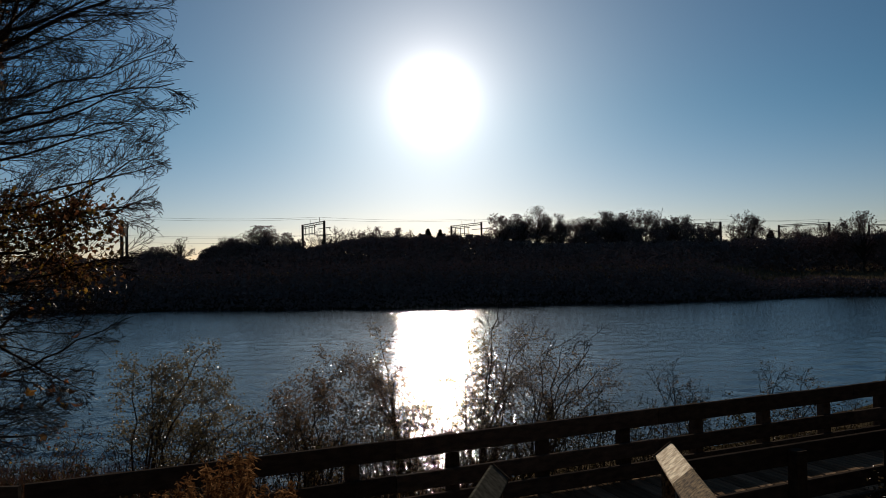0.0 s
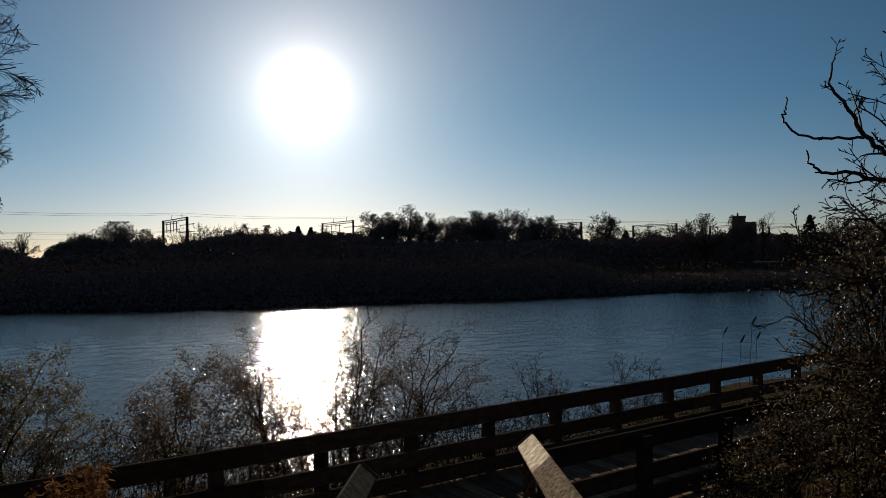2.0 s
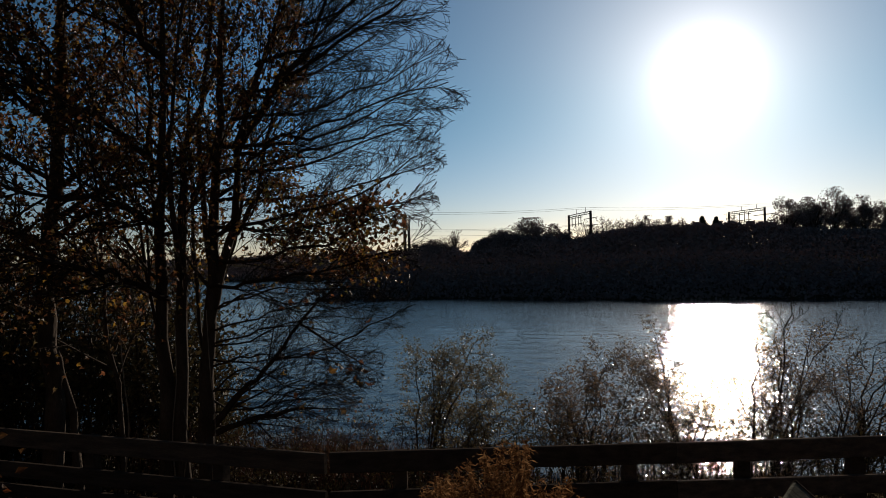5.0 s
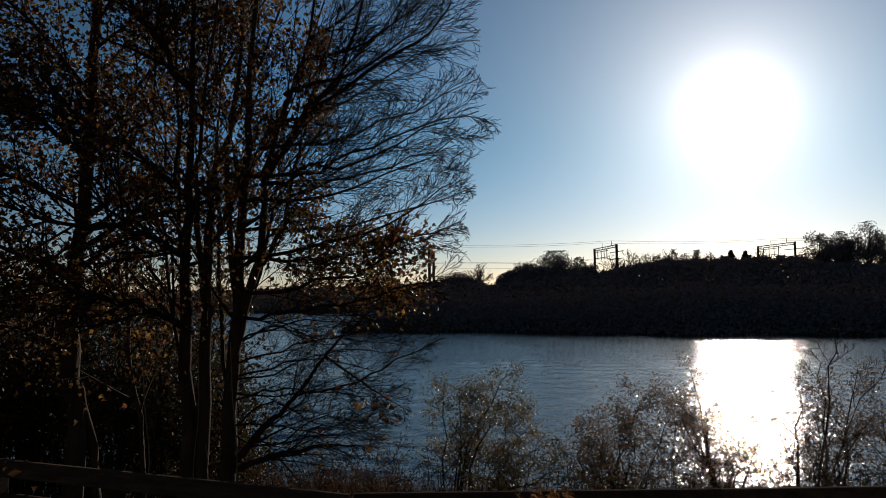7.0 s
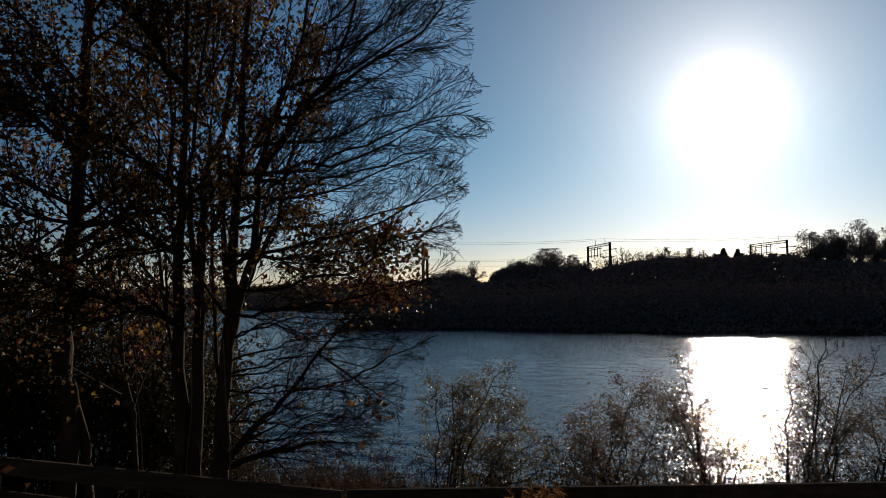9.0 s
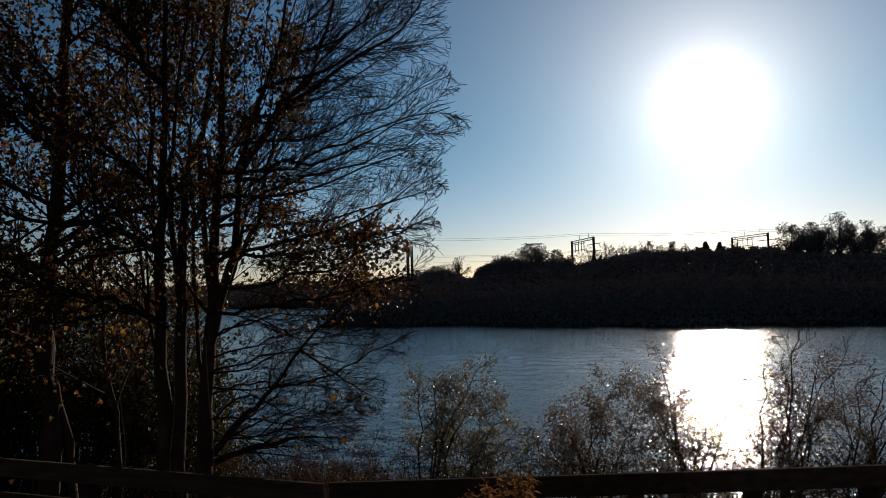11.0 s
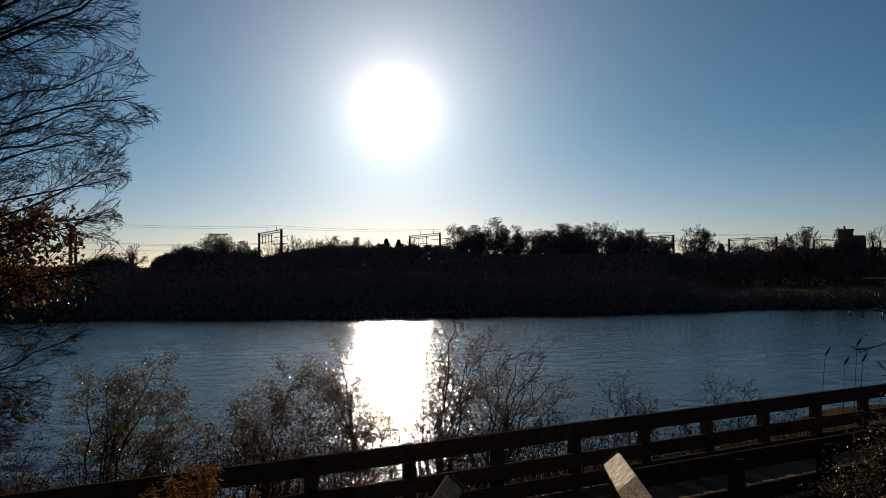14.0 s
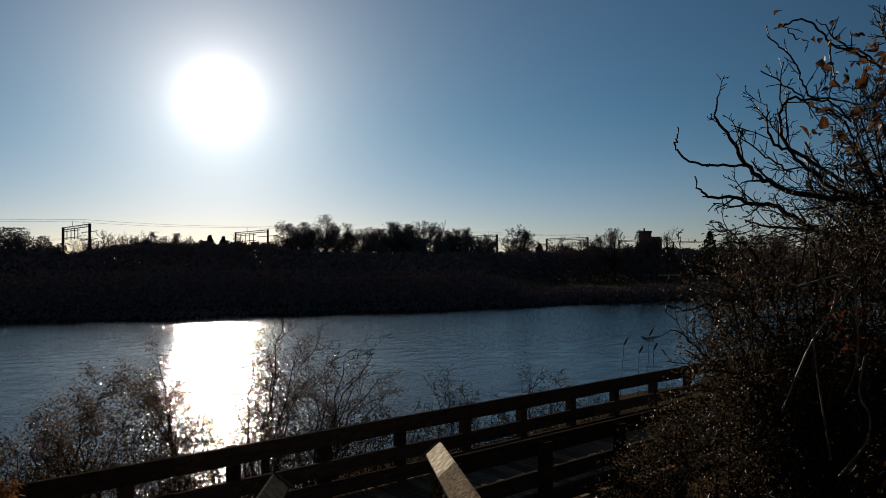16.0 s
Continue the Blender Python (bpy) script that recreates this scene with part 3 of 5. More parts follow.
def branch(g, rng, pts, radii, dirs, length, level, S, tips):
    if level >= len(S["kids"]):
        tips.extend(pts[1:])
        return
    n = len(pts) - 1
    for j in range(S["kids"][level]):
        s = S["from"] + (1 - S["from"]) * (j + rng.random()) / S["kids"][level]
        i = min(n - 1, int(s * n))
        q = pts[i].lerp(pts[i + 1], s * n - i)
        axis = dirs[i].cross(Vector((rng.gauss(0, 1), rng.gauss(0, 1), rng.gauss(0, 1)))).normalized()
        dd = Matrix.Rotation(radians(S["angle"] * rng.uniform(0.7, 1.25)), 3, axis) @ dirs[i]
        grow(g, rng, q, dd, length * S["ratio"] * (1.15 - 0.55 * s) * rng.uniform(0.7, 1.15), max(S["thin"], radii[i] * S["child"]), level + 1, S, tips)
    if level < len(S["kids"]):
        tips.extend(pts[-2:])


def style(kids, angle, ratio, lift=0.05, wander=0.1, step=0.3, taper=0.3, thin=0.004, start=0.25, drift=(0, 0, 0), reach=3.0, child=0.5, bound=None):
    return {"bound": bound, "reach": reach, "child": child, "kids": kids, "angle": angle, "ratio": ratio, "lift": lift, "wander": wander, "step": step, "taper": taper, "thin": thin, "from": start, "drift": Vector(drift)}


def leaves_at(tips, rng, count, size, shape, spread=0.05):
    g = Geo()
    for _ in range(count):
        p = rng.choice(tips) + Vector((rng.gauss(0, spread), rng.gauss(0, spread), rng.gauss(0, spread)))
        g.leaf(p, rng, size * rng.uniform(0.6, 1.2), shape)
    return g


def far_tree(seed, height, width, kind, fewer=1):
    """Meshes of a woodland tree at the origin: trunk with limbs, and crown."""
    rng = random.Random(seed)
    wood, tips = Geo(), []
    if kind == "conifer":
        wood.tube([(0, 0, 0), (0, 0, height * 0.5), (0, 0, height)], [0.2, 0.12, 0.03], 6)
        crown = Geo()
        for k in range(1500):
            s = rng.random() ** 0.7
            tier = 0.75 + 0.25 * ((s * 14) % 1.0)
            a, r = rng.uniform(0, 6.28), (1.02 - s) * width * 1.5 * tier * rng.uniform(0.2, 1.0)
            crown.leaf(Vector((math.cos(a) * r, math.sin(a) * r, height * (0.12 + 0.88 * s) - r * 0.3)), rng, 0.3, CLUMP_SHAPE)
        return wood, crown, EVERGREEN
    bare = kind == "bare"
    S = style((6, 4) if bare else ((4, 2) if kind == "sparse" else (2,)), 40, 0.5, 0.06, 0.14, step=0.7, taper=0.35, thin=0.02, start=0.25)
    lobes = []
    for k in range({"round": 34, "sparse": 26}.get(kind, 17)):
        for _ in range(30):
            x, y, z = rng.uniform(-1, 1), rng.uniform(-1, 1), rng.uniform(-1, 1)
            if x * x + y * y + z * z < 1:
                break
        c = Vector((x * width * 0.46, y * width * 0.46, height * (0.52 + 0.42 * z if kind == "round" else 0.68 + 0.27 * z)))
        lobes.append((c, width * (rng.uniform(0.13, 0.21) if kind == "round" else rng.uniform(0.09, 0.16))))
    wood.tube([(0, 0, 0), (rng.gauss(0, 0.1), 0, height * 0.3), (rng.gauss(0, 0.3), 0, height * 0.62)], [0.03 * height * 0.6, 0.02 * height * 0.6, 0.05], 6)
    for c, r in lobes:
        foot = Vector((0, 0, height * rng.uniform(0.18, 0.45)))
        mid = foot.lerp(c, 0.5) + Vector((0, 0, height * 0.05))
        line = [foot, mid, c, c + (c - mid) * 0.3]
        dirs = [(line[min(i + 1, 3)] - line[max(0, i - 1)]).normalized() for i in range(4)]
        radii = [0.075, 0.055, 0.035, 0.02]
        wood.tube(line, radii, 4)
        branch(wood, rng, line, radii, dirs, (c - foot).length * 0.8, 0, S, tips)
    top = max(v[2] for v in wood.v)
    if top > height:
        wood.v = [(x, y, z * height / top) for x, y, z in wood.v]
        tips = [Vector((t.x, t.y, t.z * height / top)) for t in tips]
    crown = Geo()
    count, size = {"bare": (600, 0.14), "sparse": (4600, 0.17), "round": (9000, 0.19)}[kind]
    count, size = count // fewer, size * math.sqrt(fewer) * max(1.0, width / 8) ** 0.8
    for _ in range(count):
        if kind != "round" and rng.random() < 0.6:
            q = rng.choice(tips) + Vector((rng.gauss(0, 0.2), rng.gauss(0, 0.2), rng.gauss(0, 0.2)))
        else:
            c, r = rng.choice(lobes)
            v = Vector((rng.gauss(0, 1), rng.gauss(0, 1), rng.gauss(0, 1))).normalized() * r * (rng.uniform(0.5, 1.08) if kind == "round" else rng.uniform(0.3, 1.25))
            q = c + v
        q.z = min(q.z, height)
        crown.leaf(q, rng, size * rng.uniform(0.6, 1.3), CLUMP_SHAPE)
    return wood, crown, FAR_LEAF


def woodland_tree(seed, az, el, dist, wide, kind):
    at = polar(az, dist)
    at.z = ground_z(at.x, at.y) - 0.1
    height = EYE + dist * math.tan(radians(el)) - at.z
    width = 2.6 * dist * math.tan(radians(wide / 2))
    wood, crown, mat = far_tree(seed, height, width, kind)
    words = {"conifer": "dark green conifer on the far bank", "bare": "almost leafless tree on the far bank", "sparse": "tall tree with thin brown foliage beyond the lake", "round": "full dark round-crowned tree beyond the lake"}[kind]
    th = thing("tree", at, words, "tree", "far bank trees")
    part("trunk", wood, BARK, th)
    part("crown", crown, mat, th, kind="stuff")


# bearing, top's height angle, distance, width in degrees, kind
SKYLINE = [
    (-23.6, 0.7, 114, 3.0, "round"), (-21.9, 1.0, 116, 2.4, "round"), (-20.5, 1.75, 116, 1.6, "bare"), (-17.2, 1.6, 112, 2.8, "round"),
    (-18.0, 1.1, 112, 1.6, "round"), (-14.1, 2.5, 117, 3.3, "round"), (-16.4, 1.5, 116, 2.2, "round"), (-16.9, 1.9, 118, 1.6, "bare"), (-11.7, 1.5, 116, 1.8, "round"), (-8.4, 2.5, 120, 2.4, "bare"),
    (-5.6, 2.45, 120, 2.6, "sparse"), (-3.6, 2.3, 125, 1.8, "sparse"), (-1.2, 2.15, 130, 0.9, "conifer"), (-0.2, 2.05, 130, 0.85, "conifer"),
    (4.6, 3.6, 120, 2.0, "round"),
    (-9.8, 2.2, 122, 2.4, "bare"), (-7.0, 2.4, 124, 2.6, "bare"), (-4.6, 2.4, 124, 2.4, "bare"), (-2.4, 2.2, 126, 2.2, "bare"), (1.2, 2.4, 126, 2.4, "bare")]
SKYLINE_RIGHT = [
    (11.4, 1.8, 121, 2.4, "sparse"), (16.2, 1.9, 123, 2.4, "sparse"), (19.8, 2.0, 124, 2.2, "sparse"), (28.9, 1.7, 128, 2.4, "sparse"),
    (8.6, 2.9, 128, 2.2, "sparse"), (14.3, 3.1, 128, 2.2, "sparse"), (12.2, 2.7, 128, 2.0, "sparse"), (6.2, 3.1, 124, 2.2, "sparse"), (17.9, 2.5, 132, 1.8, "sparse"),
    (7.6, 3.8, 125, 2.6, "sparse"), (9.5, 3.2, 125, 1.6, "sparse"), (10.9, 2.9, 130, 1.8, "sparse"), (13.0, 3.3, 130, 2.6, "sparse"),
    (15.3, 3.4, 130, 2.6, "sparse"), (16.7, 3.45, 135, 1.4, "bare"), (17.4, 2.7, 130, 1.4, "sparse"), (18.9, 2.8, 130, 2.2, "sparse"), (5.9, 3.2, 128, 2.0, "round"), (14.2, 2.9, 132, 2.0, "round"), (11.9, 2.8, 134, 1.8, "sparse"),
    (20.6, 2.2, 135, 1.6, "sparse"), (22.5, 2.3, 140, 1.6, "bare"), (23.6, 2.95, 130, 2.0, "sparse"), (26.7, 1.9, 140, 2.0, "sparse")]
SKYLINE_END = [
    (30.9, 2.55, 120, 3.2, "sparse"), (32.9, 2.4, 118, 1.7, "round"), (34.1, 2.0, 118, 1.0, "round"), (34.9, 2.6, 130, 1.1, "bare"), (38.0, 2.2, 130, 1.3, "conifer"),
    (39.8, 2.1, 130, 2.0, "sparse"), (42.3, 2.6, 120, 2.5, "sparse"), (45.5, 2.3, 120, 3.0, "sparse"), (25.0, 1.4, 140, 1.0, "conifer")]
for i, row in enumerate(SKYLINE + SKYLINE_RIGHT + SKYLINE_END):
    woodland_tree(100 + i, *row)


def woods():
    """The unbroken belt of brush and low trees on the far bank."""
    rng = random.Random(77)
    g = Geo()
    bearings = [-58, -24, -20.5, -19.6, -18.6, -17, -14, -11.4, -10, -8, -2, 3, 5, 10, 24, 30, 52]
    tops = [-0.3, 0.1, 0.2, -0.5, 0.4, 0.8, 1.1, 0.6, 0.8, 1.3, 1.5, 1.5, 1.0, 0.65, 0.7, 0.9, 0.7]
    for _ in range(170000):
        az = rng.uniform(-58, 52)
        pick = rng.random()
        lo, hi = (62, 78) if pick < 0.5 else ((78, 124) if pick < 0.7 else (106, 126))
        dist = rng.uniform(lo, hi) / math.cos(radians(az))
        at = polar(az, dist)
        cape = shore_y(at.x) - 64 if at.x < -39 else 0
        if cape > 2:
            dist += cape / math.cos(radians(az))
            at = polar(az, dist)
        if at.y < shore_y(at.x) - 0.6 + rng.random() * 0.8:
            continue
        if 24 < az < 37 and 82 < at.y < 98:
            continue
        top = float(np.interp(az, bearings, tops)) + 0.2 * noise.noise(Vector((az * 0.9, 0, 0))) + 0.3 * noise.noise(Vector((az * 2.6, 4, 0))) + 0.25 * noise.noise(Vector((az * 7, 2, 0)))
        z0 = ground_z(at.x, at.y)
        z1 = EYE + dist * math.tan(radians(top))
        d = at.y - shore_y(at.x)
        low = 1.0 + 0.5 * noise.noise(Vector((at.x * 0.16, 7, 0))) + 0.35 * noise.noise(Vector((at.x * 0.5, 1, 0)))
        slope = 0.19 * (1.0 - 0.85 * min(1.0, max(0.0, (az - 20) / 5)) - 0.5 * (cape > 2))
        rim = max(0.2, low) * min(1.0, 0.3 + max(0.0, d) / 2.0) + slope * min(18.0, max(0.0, d))
        rise = min(1.0, max(0.0, (d - 14) / 32))
        z = z0 + max(0.5, rim - z0 * 0.8 + (z1 - z0 * 0.2 - rim) * rise) * rng.random() ** 0.7
        g.leaf(Vector((at.x, at.y, z)), rng, rng.uniform(0.15, 0.32) if pick < 0.7 else rng.uniform(0.36, 0.62), CLUMP_SHAPE)
        if pick > 0.7:
            for _ in range(2):
                side = polar(az + rng.gauss(0, 0.25), dist)
                g.leaf(Vector((side.x, side.y, max(z0, z1 - 4.5 * rng.random() ** 1.6))), rng, rng.uniform(0.18, 0.36), CLUMP_SHAPE)
    tagged(new("woods", g.mesh("woods", FAR_LEAF)), "dense dark brush covering the far bank", "woods", kind="stuff")


woods()


def station(x, y, z):
    """Gives places by bearing, height angle and level distance from a point on the ramp."""
    return lambda az, el, dist: Vector((x, y, z)) + polar(az, dist, dist * math.tan(radians(el)))


place = station(0, 0, EYE)
place_left = station(-0.158, 0.258, 4.588)
place_right = station(-0.013, -0.283, 4.652)


def smooth_line(pts, per=4):
    """A rounded line through the given points."""
    out = []
    n = len(pts)
    for i in range(n - 1):
        p0, p1, p2, p3 = pts[max(0, i - 1)], pts[i], pts[i + 1], pts[min(n - 1, i + 2)]
        for k in range(per):
            s = k / per
            out.append(0.5 * ((2 * p1) + (p2 - p0) * s + (2 * p0 - 5 * p1 + 4 * p2 - p3) * s * s + (3 * p1 - p0 - 3 * p2 + p3) * s ** 3))
    out.append(pts[-1])
    return out


def limb(g, rng, pts, r0, r1, S, tips, origin, sides=8, wobble=0.02, taper=1.1):
    """A shaped main limb with procedural side branches."""
    line = smooth_line([Vector(p) - origin for p in pts])
    line = [p + Vector((rng.gauss(0, wobble), rng.gauss(0, wobble), rng.gauss(0, wobble))) if 0 < i < len(line) - 1 else p for i, p in enumerate(line)]
    n = len(line)
    radii = [r1 + (r0 - r1) * (1 - i / (n - 1)) ** taper for i in range(n)]
    dirs = [(line[min(i + 1, n - 1)] - line[max(0, i - 1)]).normalized() for i in range(n)]
    g.tube(line, radii, sides)
    length = sum((b - a).length for a, b in zip(line, line[1:]))
    branch(g, rng, line, radii, dirs, min(length, S["reach"]), 0, S, tips)


def angles(p):
    return math.degrees(math.atan2(p.x, p.y)), math.degrees(math.atan2(p.z - EYE, p.xy.length))


# ---- the big maple behind the railing ----
CROWN_EDGE = [(-14, -31.5), (-10.6, -26.4), (-8, -25.9), (-5.3, -24), (0, -23), (2.9, -21.7), (4.7, -22.6), (7, -20.9), (9.3, -21.6), (11.9, -19.3), (15, -19.6), (19.8, -20.6), (24, -20.0), (34, -22.0)]


def crown_edge(el):
    for (a, x), (b, y) in zip(CROWN_EDGE, CROWN_EDGE[1:]):
        if el < b:
            return x + (y - x) * max(0.0, el - a) / (b - a)
    return CROWN_EDGE[-1][1]


def maple():
    base = polar(-41.6, 6.55)
    base.z = ground_z(base.x, base.y) - 0.05
    th = thing("maple_tree", base, "multi-stemmed maple losing its rusty brown leaves, on the bank", "tree")
    rng = random.Random(11)
    def beyond(p):
        az, el = angles(p + base)
        return az > crown_edge(el) + 1.3 * noise.noise((p + base) * 2.2)

    up = style((17, 8, 4), 36, 0.5, 0.02, 0.062, bound=beyond, step=0.12, taper=0.3, thin=0.0021, start=0.06, drift=(0.02, 0, 0.0), reach=1.4, child=0.36)
    stems = style((13, 7, 4), 40, 0.42, 0.06, 0.07, bound=beyond, step=0.13, taper=0.35, thin=0.0024, start=0.34, reach=2.3, child=0.32)
    low = style((14, 6, 4), 38, 0.42, 0.005, 0.06, bound=beyond, step=0.15, taper=0.3, thin=0.0016, child=0.3, start=0.15, drift=(0.03, 0, 0), reach=1.7)
    out = style((20, 7, 4), 44, 0.42, 0.04, 0.08, step=0.16, taper=0.4, thin=0.0035, start=0.08, reach=2.2)
    trunks, tips = [], []

    def stem(name, r0, r1, *row):
        g = Geo()
        limb(g, rng, [place_left(*r) for r in row], r0, r1, stems, tips, base, 12, 0.01, 1.15)
        trunks.append(part(name, g, BARK, th, smooth=True))

    stem("trunk", 0.078, 0.014, (-43.6, -22.5, 6.6), (-43.4, -13.3, 6.6), (-43.5, -3.7, 6.6), (-43.4, 4.4, 6.6), (-43.1, 10.7, 6.6), (-43.0, 18.1, 6.5), (-42.6, 30.0, 6.4))
    stem("trunk", 0.085, 0.014, (-40.6, -22.5, 6.5), (-40.4, -13.5, 6.5), (-40.0, -5.5, 6.5), (-39.5, 2.2, 6.5), (-38.9, 11.3, 6.5), (-38.5, 18.0, 6.5), (-37.4, 30.0, 6.6))
    stem("trunk", 0.074, 0.012, (-42.0, -22.5, 6.55), (-42.3, -13.4, 6.6), (-42.0, -3.7, 6.6), (-41.8, 4.3, 6.6), (-41.3, 9.5, 6.7), (-39.9, 14.0, 6.8), (-38.6, 28.0, 6.9))
    stem("stem", 0.05, 0.01, (-40.1, -5.5, 6.5), (-38.9, -0.3, 6.5), (-37.9, 3.2, 6.5), (-37.5, 9.1, 6.45), (-36.0, 14.0, 6.4), (-34.6, 17.7, 6.4), (-32.4, 27.0, 6.4))
    stem("stem", 0.04, 0.01, (-37.6, 8.6, 6.45), (-35.4, 12.1, 6.4), (-34.0, 14.4, 6.3), (-31.8, 16.2, 6.25), (-30.4, 20.0, 6.2), (-28.0, 27.0, 6.2))
    stem("stem", 0.026, 0.008, (-37.8, 2.0, 6.5), (-36.2, 5.0, 6.6), (-35.2, 9.8, 6.6), (-34.0, 14.0, 6.7), (-31.4, 22.0, 6.8))
    stem("stem", 0.026, 0.008, (-43.5, -2.0, 6.6), (-43.9, 5.0, 6.8), (-44.0, 14.3, 6.9), (-44.6, 27.0, 7.0))
    stem("stem", 0.028, 0.008, (-42.0, -2.0, 6.6), (-42.7, 7.1, 6.4), (-42.4, 12.0, 6.4), (-41.4, 20.0, 6.3), (-40.8, 29.0, 6.3))
    stem("stem", 0.028, 0.008, (-39.9, 0.0, 6.5), (-40.5, 9.4, 6.8), (-39.5, 14.0, 6.9), (-37.0, 19.5, 7.0), (-34.5, 28.0, 7.0))
    # thin pale rods added in place of the sunlit edges of the trunks
    for az, low_end, top_end in ((-42.75, -22.0, -5.0), (-42.1, -22.0, -11.5), (-40.05, -22.0, -4.0), (-46.3, -20.0, -4.5)):
        g = Geo()
        line = smooth_line([place_left(az + 0.25 * math.sin(k * 1.9 + az), low_end + (top_end - low_end) * k / 4, 6.35) - base for k in range(5)])
        g.tube(line, [0.0075 - 0.004 * i / len(line) for i in range(len(line))], 6)
        part("lit_edge_line", g, LIT_STEM, th, "thin pale line added for a lit edge of the trunk")
    right_limbs = [
        [(-37.9, 8.2, 6.4), (-33.2, 9.3, 6.2), (-27.5, 12.1, 6.1), (-20.2, 14.0, 6.0)],
        [(-33.9, 14.2, 6.3), (-27.4, 18.1, 6.2), (-23.4, 21.1, 6.1), (-21.0, 24.7, 6.0)],
        [(-39.4, 4.8, 6.5), (-34.0, 8.0, 6.6), (-27.6, 9.8, 6.7), (-21.2, 11.9, 6.8)],
        [(-39.6, 1.7, 6.5), (-34.0, 3.4, 6.2), (-27.6, 5.3, 6.0), (-22.6, 8.3, 5.9)],
        [(-36.0, 11.3, 6.3), (-32.0, 16.5, 6.4), (-27.0, 21.5, 6.5), (-24.0, 26.5, 6.6)]]
    more_limbs = [
        [(-39.8, -0.5, 6.5), (-34.9, 0.1, 6.2), (-29.5, 1.6, 5.9), (-23.5, 4.6, 5.7)],
        [(-39.9, -2.3, 6.5), (-35.8, -2.0, 6.1), (-30.4, -1.0, 5.8), (-25.0, 0.3, 5.6)],
        [(-43.3, 11.2, 6.6), (-40.1, 17.7, 6.9), (-35.7, 24.4, 7.2)],
        [(-43.2, 2.0, 6.6), (-39.0, 6.0, 7.0), (-34.5, 11.0, 7.3), (-31.0, 17.0, 7.5)],
        [(-41.0, 5.0, 6.6), (-37.0, 12.0, 7.0), (-33.5, 20.0, 7.3), (-31.0, 28.0, 7.4)],
        [(-40.4, -8.0, 6.5), (-41.3, 5.0, 6.8), (-41.0, 18.0, 7.0), (-40.2, 30.0, 7.0)],
        [(-43.05, -10.0, 6.6), (-45.0, 3.0, 6.9), (-45.6, 16.0, 7.0), (-46.0, 29.0, 7.0)],
        [(-40.2, -6.0, 6.5), (-37.4, 4.0, 6.8), (-35.8, 14.0, 6.9), (-34.6, 26.0, 7.0)]]
    fans = []
    for k in range(9):
        s = k / 8
        start = (-39.4 + 8.5 * max(0.0, s - 0.35), 2.5 + 17.0 * s, 6.45)
        end = (-22.0 + 1.5 * math.sin(k * 2.1) - 2.0 * s, 5.2 + 21.5 * s, 6.3 + 0.9 * math.sin(k * 1.7))
        mid = ((start[0] + end[0]) / 2 - 0.6, (start[1] + end[1]) / 2 - 1.2, (start[2] + end[2]) / 2)
        fans.append([start, mid, end])
    for row in right_limbs + more_limbs + fans:
        g = Geo()
        limb(g, rng, [place_left(*r) for r in row], 0.02, 0.004, up, tips, base, 6)
        part("limb", g, TWIG, trunks[1])
    bare = []
    sprays = [[(-40.5, -13.6, 6.5), (-37.7, -10.6, 6.3), (-35.5, -8.4, 6.2), (-31.9, -4.1, 6.0), (-29.4, -2.3, 5.9)],
              [(-35.5, -8.4, 6.2), (-30.4, -7.4, 6.0), (-26.6, -5.6, 5.9), (-23.4, -4.2, 5.8)],
              [(-33.0, -5.4, 6.1), (-29.5, -8.0, 5.9), (-27.0, -9.6, 5.8)]]
    for k in range(13):
        s = (k / 12) ** 1.3
        a, b = -13.2 + 10.0 * s, -13.0 + 10.6 * s + rng.uniform(-0.8, 0.8)
        sprays.append([(-40.4 + 0.5 * s, a + rng.uniform(-0.7, 0.7), 6.5), (-37.0, a + rng.uniform(-0.6, 1.6), 6.3), (-33.2, (a + b) / 2 + rng.uniform(-0.8, 1.8), 6.1 + rng.uniform(-0.3, 0.3)), (-29.8 + 3.6 * s, b, 6.0 + rng.uniform(-0.4, 0.3))])
    for row in sprays:
        g = Geo()
        limb(g, rng, [place_left(*r) for r in row], 0.036 if row[0][1] < -13.4 else 0.011, 0.003, low, bare, base, 6, 0.012)
        part("limb", g, TWIG, trunks[1])
    left_limbs = [
        [(-43.2, 2.5, 6.6), (-47.4, 4.7, 6.2), (-52.6, 5.3, 5.9), (-58.0, 7.0, 5.7)],
        [(-43.2, 6.9, 6.6), (-47.8, 10.9, 6.7), (-52.7, 13.3, 6.8), (-58.8, 14.4, 7.0)],
        [(-43.1, 15.4, 6.5), (-46.7, 20.2, 6.3), (-51.0, 24.8, 6.2)],
        [(-43.1, -3.0, 6.6), (-47.0, -1.0, 6.3), (-51.0, 0.0, 6.0), (-56.0, 1.5, 5.8)]]
    for row in left_limbs:
        g = Geo()
        limb(g, rng, [place_left(*r) for r in row], 0.035, 0.006, out, tips, base, 6)
        part("limb", g, TWIG, trunks[0])
    # leaves hold on inside the crown and along the low sprays; the outer twigs are bare
    keep = []
    for p in tips:
        q = p + base
        az = math.degrees(math.atan2(q.x, q.y))
        el = math.degrees(math.atan2(q.z - EYE, math.hypot(q.x, q.y)))
        edge = -33.5 + 0.06 * el if el > 4.5 else (-25.0 if el > -2.5 else -31)
        if az < edge + 1.5 * noise.noise(q * 1.2) and noise.noise(q * 0.9 + Vector((7, 0, 0))) > (-0.45 if az < -38 else -0.08) and (az > -36 or el > 6 or rng.random() < 0.75):
            keep.append(p)
    part("leaves", leaves_at(keep, rng, 18500, 0.045, MAPLE_SHAPE, 0.06), MAPLE_LEAF, th, "rusty brown and yellow maple leaves", "stuff")
    few = [p for p in bare if rng.random() < 0.5]
